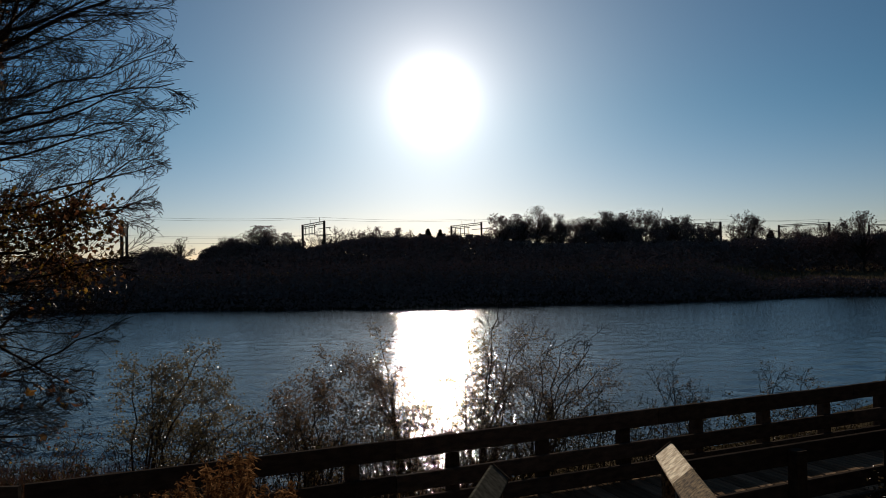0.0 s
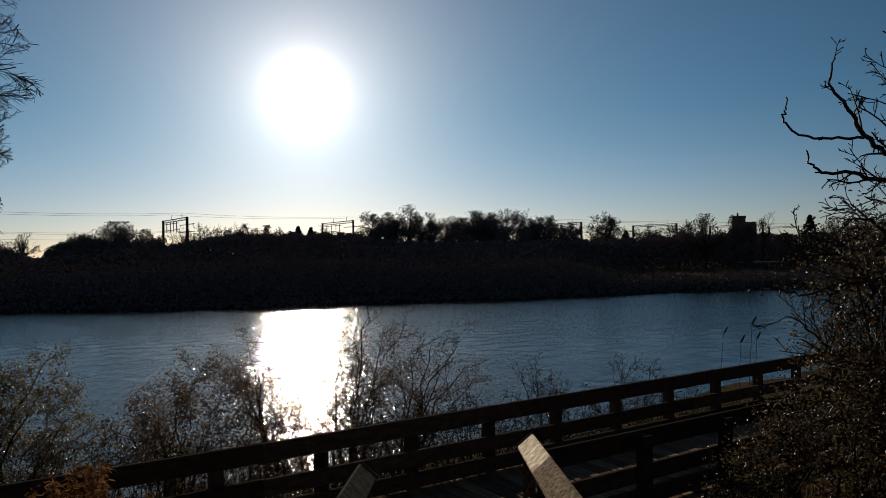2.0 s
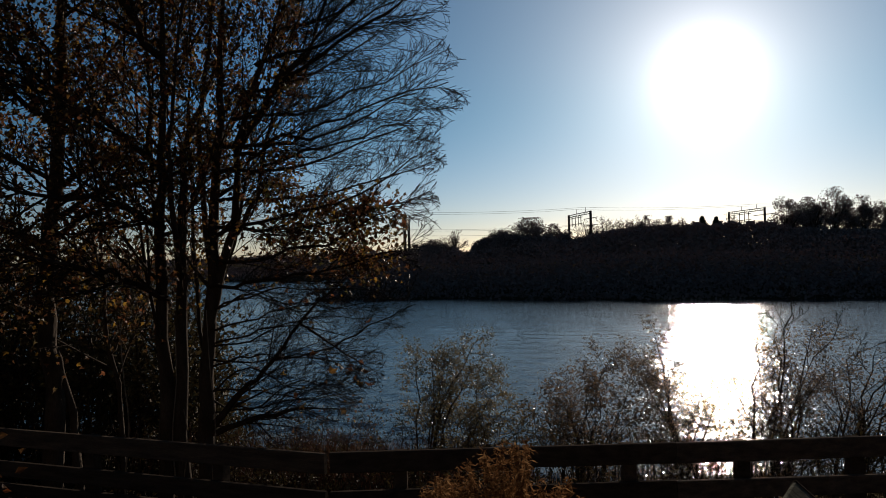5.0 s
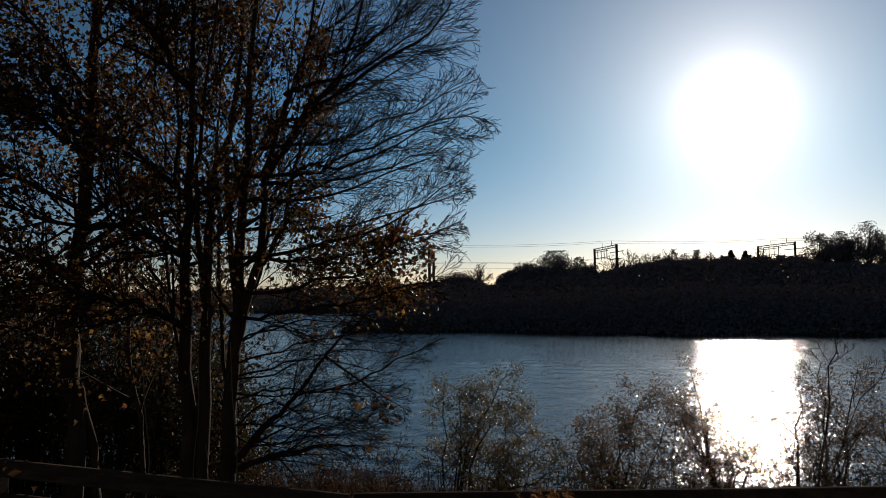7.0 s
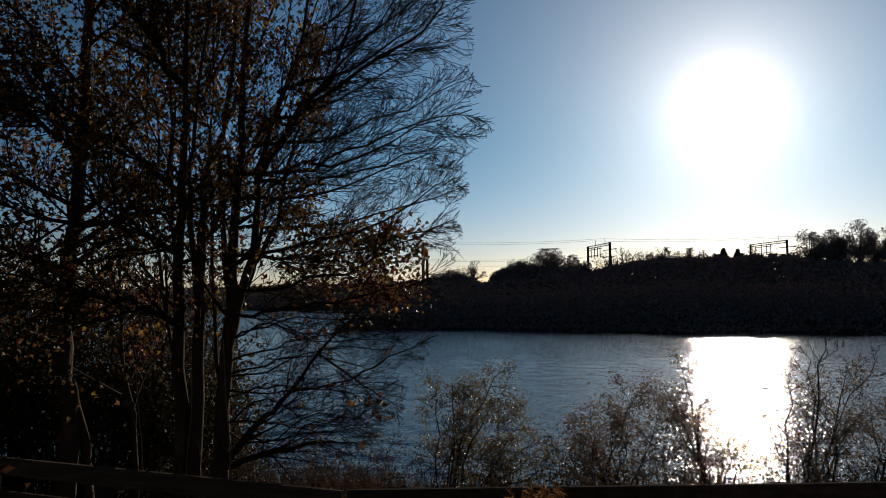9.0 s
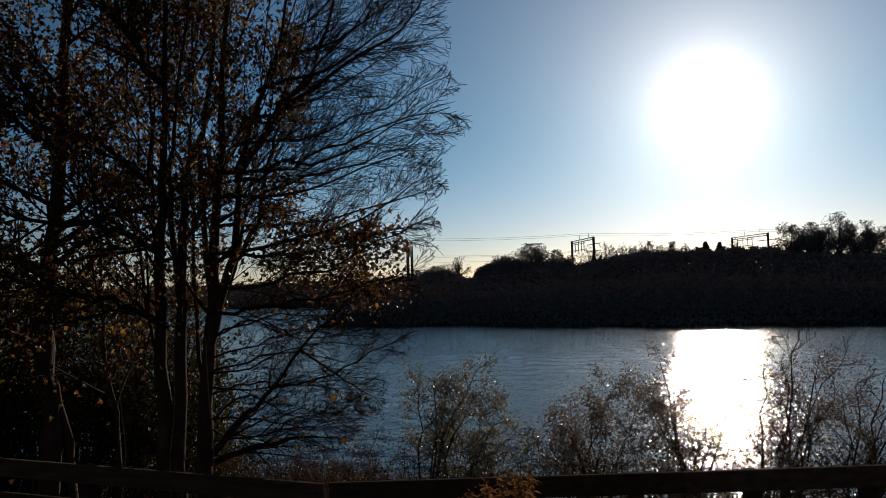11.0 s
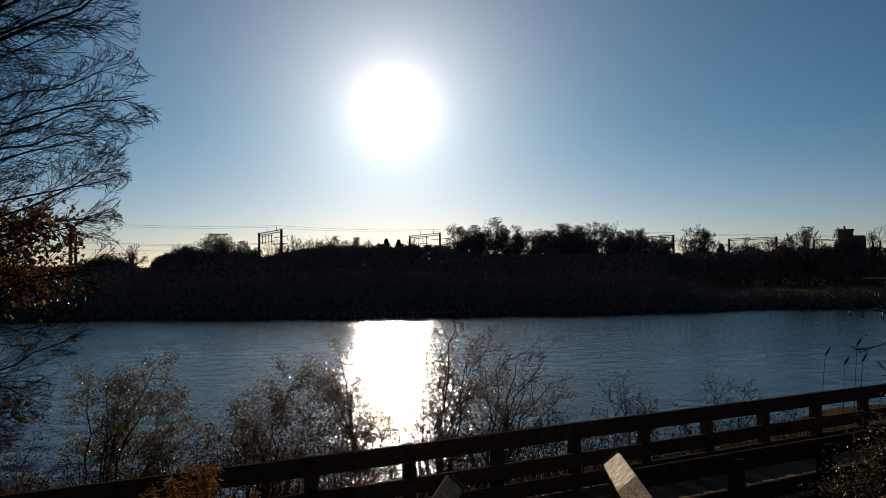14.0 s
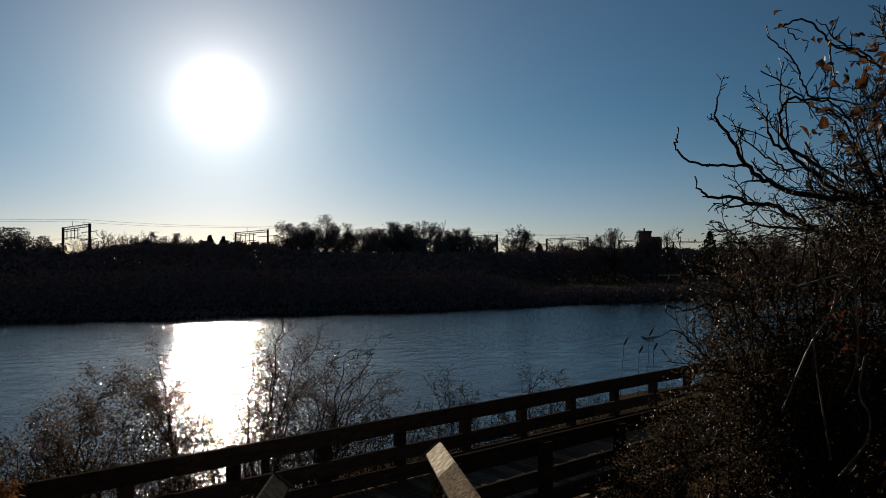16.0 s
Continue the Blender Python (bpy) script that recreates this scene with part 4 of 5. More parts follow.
    part("leaves", leaves_at(few, rng, 60, 0.07, MAPLE_SHAPE, 0.03), MAPLE_LEAF, th, kind="stuff")


maple()


def left_tree():
    base = polar(-50.8, 7.2)
    base.z = ground_z(base.x, base.y) - 0.05
    th = thing("forked_tree", base, "slim tree with a forked foot and drying leaves, beside the railing", "tree")
    rng = random.Random(23)
    stems = style((22, 7, 4), 50, 0.40, 0.05, 0.08, step=0.18, taper=0.4, thin=0.0035, start=0.3, reach=2.4)
    out = style((16, 7, 4), 44, 0.42, 0.04, 0.08, step=0.16, taper=0.4, thin=0.0035, start=0.1, reach=2.0)
    tips = []
    rows = [
        ("trunk", [(-51.3, -20, 7.2), (-50.9, -10, 7.2), (-51.2, -2.0, 7.2), (-50.3, 7.5, 7.2), (-49.8, 16.7, 7.2), (-49.5, 27.8, 7.2)], 0.1, 0.035, stems, BARK),
        ("stem", [(-49.1, -20, 7.2), (-49.8, -11, 7.2), (-50.9, -6.0, 7.2)], 0.045, 0.03, style((0,), 40, 0.3), BARK),
        ("stem", [(-46.5, -20, 7.4), (-46.6, -11, 7.4), (-47.4, -4.0, 7.3), (-47.6, 5.0, 7.3), (-46.8, 14.0, 7.2)], 0.03, 0.008, stems, BARK)]
    limbs = [
        ("limb", [(-50.8, 1.3, 7.2), (-54.7, 2.9, 6.8), (-58.6, 4.3, 6.5)], 0.03, 0.006, out, TWIG),
        ("limb", [(-50.1, 9.5, 7.2), (-54.1, 13.1, 7.0), (-58.1, 14.5, 6.8)], 0.03, 0.006, out, TWIG),
        ("limb", [(-50.0, 10.7, 7.2), (-45.9, 16.8, 7.4), (-41.8, 23.9, 7.6)], 0.03, 0.006, out, TWIG),
        ("limb", [(-50.5, 4.6, 7.2), (-45.0, 6.0, 6.8), (-40.1, 7.2, 6.5)], 0.03, 0.006, out, TWIG),
        ("limb", [(-50.0, 14.0, 7.2), (-54.0, 19.0, 7.0), (-59.0, 22.0, 6.8)], 0.025, 0.006, out, TWIG),
        ("limb", [(-50.6, 6.0, 7.2), (-55.5, 8.5, 7.5), (-61.0, 10.0, 7.8)], 0.025, 0.006, out, TWIG),
        ("limb", [(-51.0, -1.0, 7.2), (-56.0, -0.6, 6.9), (-61.0, 0.8, 6.6)], 0.03, 0.006, out, TWIG)]
    for name, row, r0, r1, S, mat in rows + limbs:
        g = Geo()
        limb(g, rng, [place_left(*r) for r in row], r0, r1, S, tips, base, 10, 0.015)
        part(name, g, mat, th, smooth=True)
    part("leaves", leaves_at([t for t in tips if t.z + base.z > 3.4 and (angles(t + base)[1] > 7 or rng.random() < 0.45)], rng, 17000, 0.047, MAPLE_SHAPE, 0.15), MAPLE_LEAF, th, "dry brown leaves", "stuff")


left_tree()


# ---- shrubs on the lake side of the boardwalk ----
def shrub(seed, az, dist, stems, label, leaf_count, leaf_size, leaf_mat, S, spread=0.06, r0=0.02, leaf_top=90.0, clear=None):
    """A shrub whose stems run from one foot towards the given (bearing, height angle, distance) tips."""
    base = polar(az, dist)
    base.z = ground_z(base.x, base.y) - 0.05
    th = thing("shrub", base, label, "shrub")
    rng = random.Random(seed)
    tips = []
    for row in stems:
        tip = place(row[0], row[1] - 0.7, row[2])
        foot = base + Vector((rng.uniform(-0.15, 0.15), rng.uniform(-0.1, 0.1), 0))
        mid = foot.lerp(tip, 0.45) + Vector((rng.uniform(-0.08, 0.08), rng.uniform(-0.08, 0.08), 0.16 * (tip - foot).length))
        g = Geo()
        limb(g, rng, [foot, mid, tip], r0 * rng.uniform(0.8, 1.3), 0.003, S, tips, base, 5, 0.028)
        part("stem", g, TWIG, th)
    tips = [t for t in tips if (t + base).z - EYE < math.tan(radians(leaf_top)) * (t + base).xy.length]
    if clear:
        tips = [t for t in tips if not (clear[0] < angles(t + base)[0] < clear[1] and angles(t + base)[1] > clear[2])]
    if leaf_count:
        part("leaves", leaves_at(tips, rng, leaf_count, leaf_size, SMALL_LEAF, spread), leaf_mat, th, kind="stuff")
    return th


FAN = style((10, 5, 3), 46, 0.44, 0.025, 0.09, step=0.1, taper=0.45, thin=0.0024, start=0.2, reach=1.15)
FINE = style((11, 5, 3), 56, 0.42, 0.015, 0.11, step=0.12, taper=0.4, thin=0.0024, start=0.22, reach=1.15)
LEAFY = style((10, 5, 2), 55, 0.36, 0.02, 0.1, step=0.12, taper=0.4, thin=0.0024, start=0.4, reach=0.8)
shrub(31, -23.2, 8.4, [(-23.9, -7.4, 8.4), (-22.6, -7.2, 8.5), (-21.2, -7.2, 8.6), (-18.9, -6.3, 8.5), (-19.4, -8.6, 8.3), (-17.8, -8.4, 8.6), (-17.4, -10.4, 8.2), (-20.6, -9.4, 8.6), (-16.4, -11.6, 8.4), (-14.9, -13.4, 8.2)],
      "yellow-green leafy shrub on the lake bank", 12000, 0.03, GREEN_LEAF, LEAFY)
shrub(32, -11.0, 8.6, [(-13.8, -10.9, 8.6), (-12.0, -10.2, 8.7), (-10.0, -9.2, 8.6), (-8.4, -7.6, 8.6), (-9.2, -10.6, 8.3), (-13.0, -12.4, 8.4), (-6.8, -9.4, 8.4)],
      "thin brown shrub with small withered leaves", 9000, 0.032, SHRUB_LEAF, FINE)
shrub(33, -3.2, 8.8, [(-6.8, -7.0, 8.8), (-5.2, -6.2, 8.9), (-4.2, -9.4, 8.7), (-2.2, -10.8, 8.7), (-6.0, -9.6, 8.5), (-0.4, -10.2, 8.6), (-4.4, -8.8, 8.4)],
      "twiggy shrub with withered leaves against the glitter", 9000, 0.03, SHRUB_LEAF, FINE, clear=(-4.4, 1.6, -9.8))
shrub(34, 2.2, 9.0, [(0.6, -9.6, 9.0), (2.0, -7.4, 9.0), (3.4, -5.2, 9.1), (4.3, -3.0, 9.1), (5.6, -5.6, 9.2), (7.4, -4.8, 9.2), (6.4, -7.6, 9.0), (4.8, -9.4, 8.8), (3.0, -10.6, 8.7)],
      "tall twiggy shrub with small withered leaves on the bank", 7000, 0.03, SHRUB_LEAF, FAN, leaf_top=-6.0, clear=(-4.4, 1.6, -9.8))
shrub(35, 6.9, 9.2, [(6.8, -8.0, 9.2), (8.4, -7.0, 9.2), (9.7, -6.2, 9.3), (11.9, -5.8, 9.25), (12.4, -8.4, 9.1), (12.7, -9.7, 9.1), (10.6, -8.4, 9.0), (8.8, -10.4, 8.9)],
      "fan-shaped shrub with thin branches and few leaves", 3600, 0.028, SHRUB_LEAF, FAN, leaf_top=-7.6)
shrub(36, 17.6, 9.4, [(16.8, -9.0, 9.4), (17.5, -8.9, 9.4), (18.2, -9.7, 9.4), (19.6, -10.3, 9.3), (20.6, -10.2, 9.3)],
      "low shrub with dry seed heads behind the railing", 420, 0.03, SHRUB_LEAF, FINE, r0=0.01)
shrub(37, 24.6, 9.8, [(24.0, -9.2, 9.8), (24.8, -8.5, 9.8), (25.4, -8.3, 9.9), (26.8, -8.6, 9.8), (28.0, -9.4, 9.8)],
      "low arching bramble shrub behind the railing", 420, 0.03, SHRUB_LEAF, FINE, r0=0.01)
shrub(38, -30.0, 9.6, [(-32.5, -12.3, 9.6), (-30.0, -11.6, 9.6), (-27.6, -12.0, 9.6), (-25.8, -12.6, 9.5), (-34.6, -11.8, 9.7)],
      "russet low shrub at the water's edge", 700, 0.04, MAPLE_LEAF, FINE, r0=0.008)


# ---- reeds and undergrowth ----
def cattail(head, foot_az):
    tip = place(*head)
    foot = polar(foot_az, head[2] + 0.2)
    foot.z = ground_z(foot.x, foot.y) - 0.05
    th = thing("reed", foot, "tall dry reed with a brown seed head", "reed", "reeds by the railing")
    lean = tip - foot
    line = smooth_line([Vector((0, 0, 0)), lean * 0.5 + Vector((-0.02, 0, 0.03)), lean], 5)
    g = Geo()
    g.tube(line, [0.006 - 0.0035 * i / len(line) for i in range(len(line))], 5)
    part("stalk", g, DRY_GRASS, th)
    g = Geo()
    d = (line[-1] - line[-3]).normalized() + Vector((0.5, 0, -0.1))
    d.normalize()
    g.tube([lean + d * s for s in (-0.01, 0.02, 0.06, 0.1, 0.125)], [0.003, 0.014, 0.016, 0.011, 0.002], 7)
    part("seed_head", g, TWIG, th)


for head, foot in (((32.2, -6.5, 11.0), 31.5), ((33.4, -7.1, 10.6), 33.2), ((34.2, -5.7, 10.8), 33.7), ((34.5, -6.8, 11.0), 34.2)):
    cattail(head, foot)


def grass_field(name, label, seed, count, area, height, mat, z_of=ground_z, wide=1.0, category="grass"):
    """Blades standing over an area (x0, x1, y0, y1)."""
    rng = random.Random(seed)
    g = Geo()
    for _ in range(count):
        x, y = rng.uniform(area[0], area[1]), rng.uniform(area[2], area[3])
        z = z_of(x, y)
        if z < -0.35 or noise.noise(Vector((x * 0.8, y * 0.8, seed))) < -0.2:
            continue
        h = height * rng.uniform(0.5, 1.15)
        a, w = rng.uniform(0, 6.28), 0.006 * wide * rng.uniform(0.7, 1.4)
        bend = Vector((rng.gauss(0, 0.22), rng.gauss(0, 0.22), 0)) * h
        s = Vector((math.cos(a) * w, math.sin(a) * w, 0))
        p = Vector((x, y, z))
        m, t = p + bend * 0.3 + Vector((0, 0, h * 0.6)), p + bend + Vector((0, 0, h))
        g.face_set([tuple(p - s), tuple(p + s), tuple(m + s * 0.7), tuple(m - s * 0.7), tuple(t)], [(0, 1, 2, 3), (3, 2, 4)])
    return tagged(new(name, g.mesh(name, mat)), label, category, kind="stuff")


grass_field("bank_grass", "dry brown grass on the bank below the railing", 5, 9000, (-3.5, 14, 5.2, 10.5), 0.5, DRY_GRASS)
grass_field("shore_reeds", "tan reeds standing along the near water's edge", 6, 5000, (-13, 1.0, 9.5, 14.0), 0.9, DRY_GRASS)
grass_field("bank_weeds", "reddish brown weeds on the bank below the maple", 7, 9000, (-9.5, -2.4, 6.6, 9.6), 0.95, RUSSET_GRASS)
grass_field("ramp_grass", "dry grass beside the ramp and boardwalk", 8, 5000, (-6, 6, 1.5, 4.2), 0.35, DRY_GRASS)


def undergrowth():
    rng = random.Random(9)
    g = Geo()
    for _ in range(20000):
        x = rng.uniform(-8, 13)
        y = 4.9 + (x + 2.6) * 0.405 * (x > -2.6) + rng.uniform(0.3, 4.5)
        n = noise.noise(Vector((x * 0.9, y * 0.9, 2)))
        if n < -0.4:
            continue
        z = ground_z(x, y) + rng.random() * (0.4 + 0.7 * max(0, n))
        g.leaf(Vector((x, y, z)), rng, rng.uniform(0.03, 0.06), SMALL_LEAF)
    tagged(new("undergrowth", g.mesh("undergrowth", BRUSH_LEAF)), "tangled low leaves and brambles below the railing", "undergrowth", kind="stuff")


undergrowth()


def tangle():
    """Brown brambles and weeds crowding the bank behind the railing."""
    rng = random.Random(19)
    wood, g, tips = Geo(), Geo(), []
    S = style((4, 2), 50, 0.42, 0.02, 0.14, step=0.2, taper=0.4, thin=0.0022, start=0.25, reach=0.8)
    for k in range(330):
        az = rng.uniform(-62, 30)
        d = rng.uniform(7.6, 9.6) + 0.03 * max(0, az)
        top = -11.6 + 1.6 * noise.noise(Vector((az * 0.35, 5, 0))) - (0.5 if az > 13 else 0) - 0.7 * (az < -14) - 0.8 * (az < -26)
        foot = polar(az + rng.uniform(-1.5, 1.5), d)
        foot.z = ground_z(foot.x, foot.y) - 0.03
        tip = place(az, top - 4.0 * rng.random() ** 1.4, d + rng.uniform(-0.3, 0.3))
        if tip.z < foot.z + 0.15:
            continue
        limb(wood, rng, [foot, foot.lerp(tip, 0.55) + Vector((rng.gauss(0, 0.06), 0, 0.08)), tip], 0.007, 0.0025, S, tips, Vector((0, 0, 0)), 4)
    for k in range(400):
        az = rng.uniform(-26, 43)
        run = (4.36 * math.tan(radians(az)) + 2.6) / (1 - 0.405 * math.tan(radians(az)))
        d = math.hypot(run - 2.6, 4.36 + 0.405 * run) + rng.uniform(0.25, 1.9)
        foot = polar(az + rng.uniform(-1.5, 1.5), d)
        foot.z = ground_z(foot.x, foot.y) - 0.03
        tip = polar(az, d, 3.12 - 0.16 * (d - 6) * 0.5 - 0.7 * rng.random() ** 1.3)
        if tip.z < foot.z + 0.15:
            continue
        limb(wood, rng, [foot, foot.lerp(tip, 0.55) + Vector((rng.gauss(0, 0.06), 0, 0.08)), tip], 0.007, 0.0025, S, tips, Vector((0, 0, 0)), 4)
    for k in range(260):
        az = rng.uniform(-66, -24)
        d = rng.uniform(5.4, 7.4) / max(0.6, math.cos(radians(az)))
        foot = polar(az + rng.uniform(-1.5, 1.5), d)
        foot.z = ground_z(foot.x, foot.y) - 0.03
        tip = polar(az, d, foot.z + rng.uniform(0.4, 0.95))
        limb(wood, rng, [foot, foot.lerp(tip, 0.55) + Vector((rng.gauss(0, 0.06), 0, 0.05)), tip], 0.007, 0.0025, S, tips, Vector((0, 0, 0)), 4)
    for _ in range(28000):
        p = rng.choice(tips) + Vector((rng.gauss(0, 0.04), rng.gauss(0, 0.04), rng.gauss(0, 0.04)))
        g.leaf(p, rng, rng.uniform(0.02, 0.045), SMALL_LEAF)
    th = thing("brambles", (0, 0, 0), "brown brambles and weeds crowding the bank behind the railing", "brambles", kind="stuff")
    part("stems", wood, TWIG, th, kind="stuff")
    part("leaves", g, BRUSH_LEAF, th, kind="stuff")


tangle()


# ---- russet plume plant beside the ramp ----
def plume_plant():
    base = polar(-16.2, 3.35)
    base.z = ground_z(base.x, base.y)
    th = thing("plume_plant", base, "dense russet plume plant gone to seed beside the ramp", "plant")
    rng = random.Random(15)
    for k in range(80):
        foot = Vector((rng.uniform(-0.25, 0.25), rng.uniform(-0.14, 0.14), 0))
        az = -24.0 + 12.4 * (k + 0.5) / 80 + rng.uniform(-0.3, 0.3)
        el = -14.7 - 0.5 * max(0.0, -16.8 - az) if az < -15.2 else -17.8
        el -= rng.random() ** 1.5 * 4.0
        top = place(az, el, 3.35 + rng.uniform(-0.25, 0.25)) - base
        line = smooth_line([foot, foot.lerp(top, 0.55) + Vector((rng.uniform(-0.03, 0.03), 0, 0.1)), top], 5)
        g = Geo()
        g.tube(line, [0.004 - 0.0028 * i / len(line) for i in range(len(line))], 3)
        for _ in range(110):
            s = rng.random() ** 0.7
            i = min(len(line) - 2, int((0.4 + 0.6 * s) * (len(line) - 1)))
            p = line[i].lerp(line[i + 1], rng.random())
            r = 0.022 * (1.15 - s)
            q = p + Vector((rng.gauss(0, r), rng.gauss(0, r), rng.uniform(0, 0.06)))
            g.leaf(q, rng, rng.uniform(0.013, 0.03), BLADE_WIDE)
        part("plume", g, PLUME, th)


BLADE_WIDE = [(-0.1, 0), (0.1, 0), (0.16, 0.5), (0.0, 1.2), (-0.16, 0.5)]
plume_plant()
shrub(41, -57, 3.9, [(-55.4, -11.6, 3.9), (-56.4, -10.8, 3.9), (-58.0, -10.0, 4.0), (-55.0, -14.0, 3.8), (-59.5, -11.0, 3.9)],
      "small bush with orange-yellow leaves by the railing", 260, 0.055, ORANGE_LEAF, LEAFY, r0=0.007)


# ---- thicket on the land side of the boardwalk ----
def thicket():
    base = polar(46, 5.9)
    base.z = ground_z(base.x, base.y) - 0.05
    th = thing("thicket", base, "dense dark thicket with small dull leaves and few red ones", "shrub")
    rng = random.Random(51)
    # the bare crooked tree stands behind it, farther off
    K, K_NEAR = 2.3, 1.4
    back = polar(50.5, 9.9)
    back.z = ground_z(back.x, back.y) - 0.05
    tree = thing("crooked_tree", back, "bare crooked small tree with few curled red-brown leaves behind the thicket", "tree")

    def nearby(az, el, d):
        return place_right(az, el, d * K_NEAR)

    def beyond(az, el, d):
        return place_right(az, el, d * K)

    def outside(p):
        az, el = angles(p + back)
        return az < (34.7 if el < 0 else 38.0 + 0.1 * el) + 0.9 * noise.noise((p + back) * 2.0)

    crooked = style((8, 4, 2), 44, 0.46, 0.06, 0.17, step=0.085, taper=0.4, thin=0.0048, start=0.2, reach=1.15, child=0.5, bound=outside)
    bare_end = style((6, 2), 46, 0.22, 0.06, 0.14, step=0.085, taper=0.5, thin=0.005, start=0.1, reach=1.15, child=0.6, bound=outside)
    twiggy = style((9, 5, 3), 44, 0.5, 0.04, 0.15, step=0.115, taper=0.4, thin=0.0043, start=0.3, reach=1.38, child=0.5, bound=outside)
    short = style((6, 3, 2), 44, 0.5, 0.05, 0.16, step=0.07, taper=0.4, thin=0.003, start=0.2, reach=0.7)
    dense = style((8, 5, 2), 50, 0.42, 0.03, 0.13, step=0.17, taper=0.4, thin=0.004, start=0.2, reach=1.26)
    tips = []

    def bough(S, r0, *row):
        g = Geo()
        n = len(row)
        limb(g, rng, [beyond(az, el, 3.9 - 0.45 * i / n) for i, (az, el) in enumerate(row)], r0 * 1.44, 0.006, S, tips, back, 7, 0.0086, 0.8)
        part("branch", g, GLOSSY_TWIG, tree)

    bough(crooked, 0.03, (52.0, -4.0), (50.0, 2.6), (47.8, 4.0), (45.5, 4.5), (43.3, 5.0), (41.7, 6.0), (40.5, 7.1), (39.9, 8.3), (39.2, 9.5), (38.4, 10.9), (38.8, 12.5))
    bough(bare_end, 0.011, (40.5, 7.0), (39.0, 7.1), (37.5, 7.3), (36.3, 7.7), (35.6, 8.4), (35.5, 9.1), (35.8, 9.7), (35.7, 10.2))
    bough(crooked, 0.026, (53.0, -6.0), (49.4, -0.5), (46.5, 1.4), (43.6, 3.1), (42.4, 4.0), (40.8, 4.2), (39.7, 4.7), (38.2, 4.7), (37.2, 5.4), (36.9, 6.4))
    bough(bare_end, 0.009, (40.8, 4.2), (39.7, 4.0), (38.2, 4.3))
    bough(crooked, 0.018, (48.1, 4.4), (46.2, 5.0), (44.5, 6.7), (43.3, 7.9), (42.3, 8.7), (42.0, 10.1), (42.0, 11.4))
    bough(crooked, 0.016, (46.9, 5.4), (44.9, 7.0), (43.2, 8.5), (42.9, 10.6), (43.4, 11.5), (44.6, 11.5), (46.6, 11.2), (48.5, 10.5))
    bough(bare_end, 0.01, (50.9, 11.6), (48.9, 13.3), (47.8, 14.2), (46.3, 15.0), (45.7, 15.9), (44.7, 16.9), (43.6, 16.9), (43.3, 16.5), (44.0, 15.8), (44.8, 15.4))
    bough(bare_end, 0.009, (49.4, 12.8), (48.3, 14.1), (47.0, 14.9), (46.3, 15.6), (45.9, 16.4))
    bough(bare_end, 0.009, (47.4, 9.6), (46.3, 11.0), (44.9, 11.5), (44.4, 12.5), (44.1, 13.6), (43.6, 14.6), (42.7, 15.5), (42.1, 16.2))
    bough(bare_end, 0.009, (47.6, 8.4), (46.6, 10.0), (45.3, 10.7), (43.9, 12.0), (42.9, 12.9), (41.6, 13.8))
    bough(bare_end, 0.008, (43.6, 6.4), (42.6, 7.0), (41.6, 7.8), (40.1, 9.1))
    bough(bare_end, 0.008, (46.2, 15.3), (46.2, 14.1), (46.4, 12.8), (46.1, 11.4))
    bough(crooked, 0.014, (51.5, 8.0), (50.9, 12.5), (50.0, 14.2), (49.5, 15.0), (49.4, 16.0), (49.7, 16.8), (50.1, 17.8))
    bough(twiggy, 0.024, (49.0, -20.0), (50.5, -3.0), (51.5, 5.0), (51.0, 12.0), (50.5, 18.0))
    bough(twiggy, 0.024, (51.0, -20.0), (53.0, 0.0), (54.5, 10.0), (54.0, 18.0))
    bough(twiggy, 0.018, (52.5, -4.0), (48.0, 1.0), (44.5, 2.2), (42.0, 2.4), (40.4, 3.0))
    side = [
        [(44.0, -8, 4.2), (40.6, -3.6, 4.1), (39.6, -3.0, 4.0), (37.6, -3.4, 4.0), (36.1, -3.9, 4.0), (34.1, -3.4, 4.0)],
        [(43.0, -12, 4.2), (39.0, -8.4, 4.1), (37.3, -7.2, 4.0), (36.1, -5.9, 4.0), (35.0, -5.3, 4.0)],
        [(42.0, -6, 4.2), (39.0, -1.6, 4.0), (37.4, -1.0, 4.0), (36.2, -0.6, 4.0), (35.9, 1.0, 4.0)],
        [(43.0, -6, 4.2), (41.0, 0.4, 4.0), (39.6, 1.4, 4.0), (38.6, 1.2, 4.0)]]
    fill = []
    for k in range(46):
        az, el = rng.uniform(44.0, 54), rng.uniform(2.5, 15)
        if el > 6 + (az - 44) * 1.6:
            el = rng.uniform(2.5, 8)
        d = rng.uniform(3.5, 4.2)
        root = (rng.uniform(48, 54), rng.uniform(-9, -1), 4.1)
        fill.append([root, ((root[0] + az) / 2 + rng.uniform(0, 2), (root[1] + el) / 2 - 0.8, (4.1 + d) / 2), (az, el, d)])
    for row in fill:
        g = Geo()
        limb(g, rng, [beyond(*r) for r in row], 0.021, 0.006, twiggy, tips, back, 7, 0.014, 0.9)
        part("branch", g, GLOSSY_TWIG, tree)
    for row in side:
        g = Geo()
        limb(g, rng, [nearby(*r) for r in row], 0.0155, 0.0036, short, tips, base, 7, 0.0085, 0.9)
        part("branch", g, GLOSSY_TWIG, th)
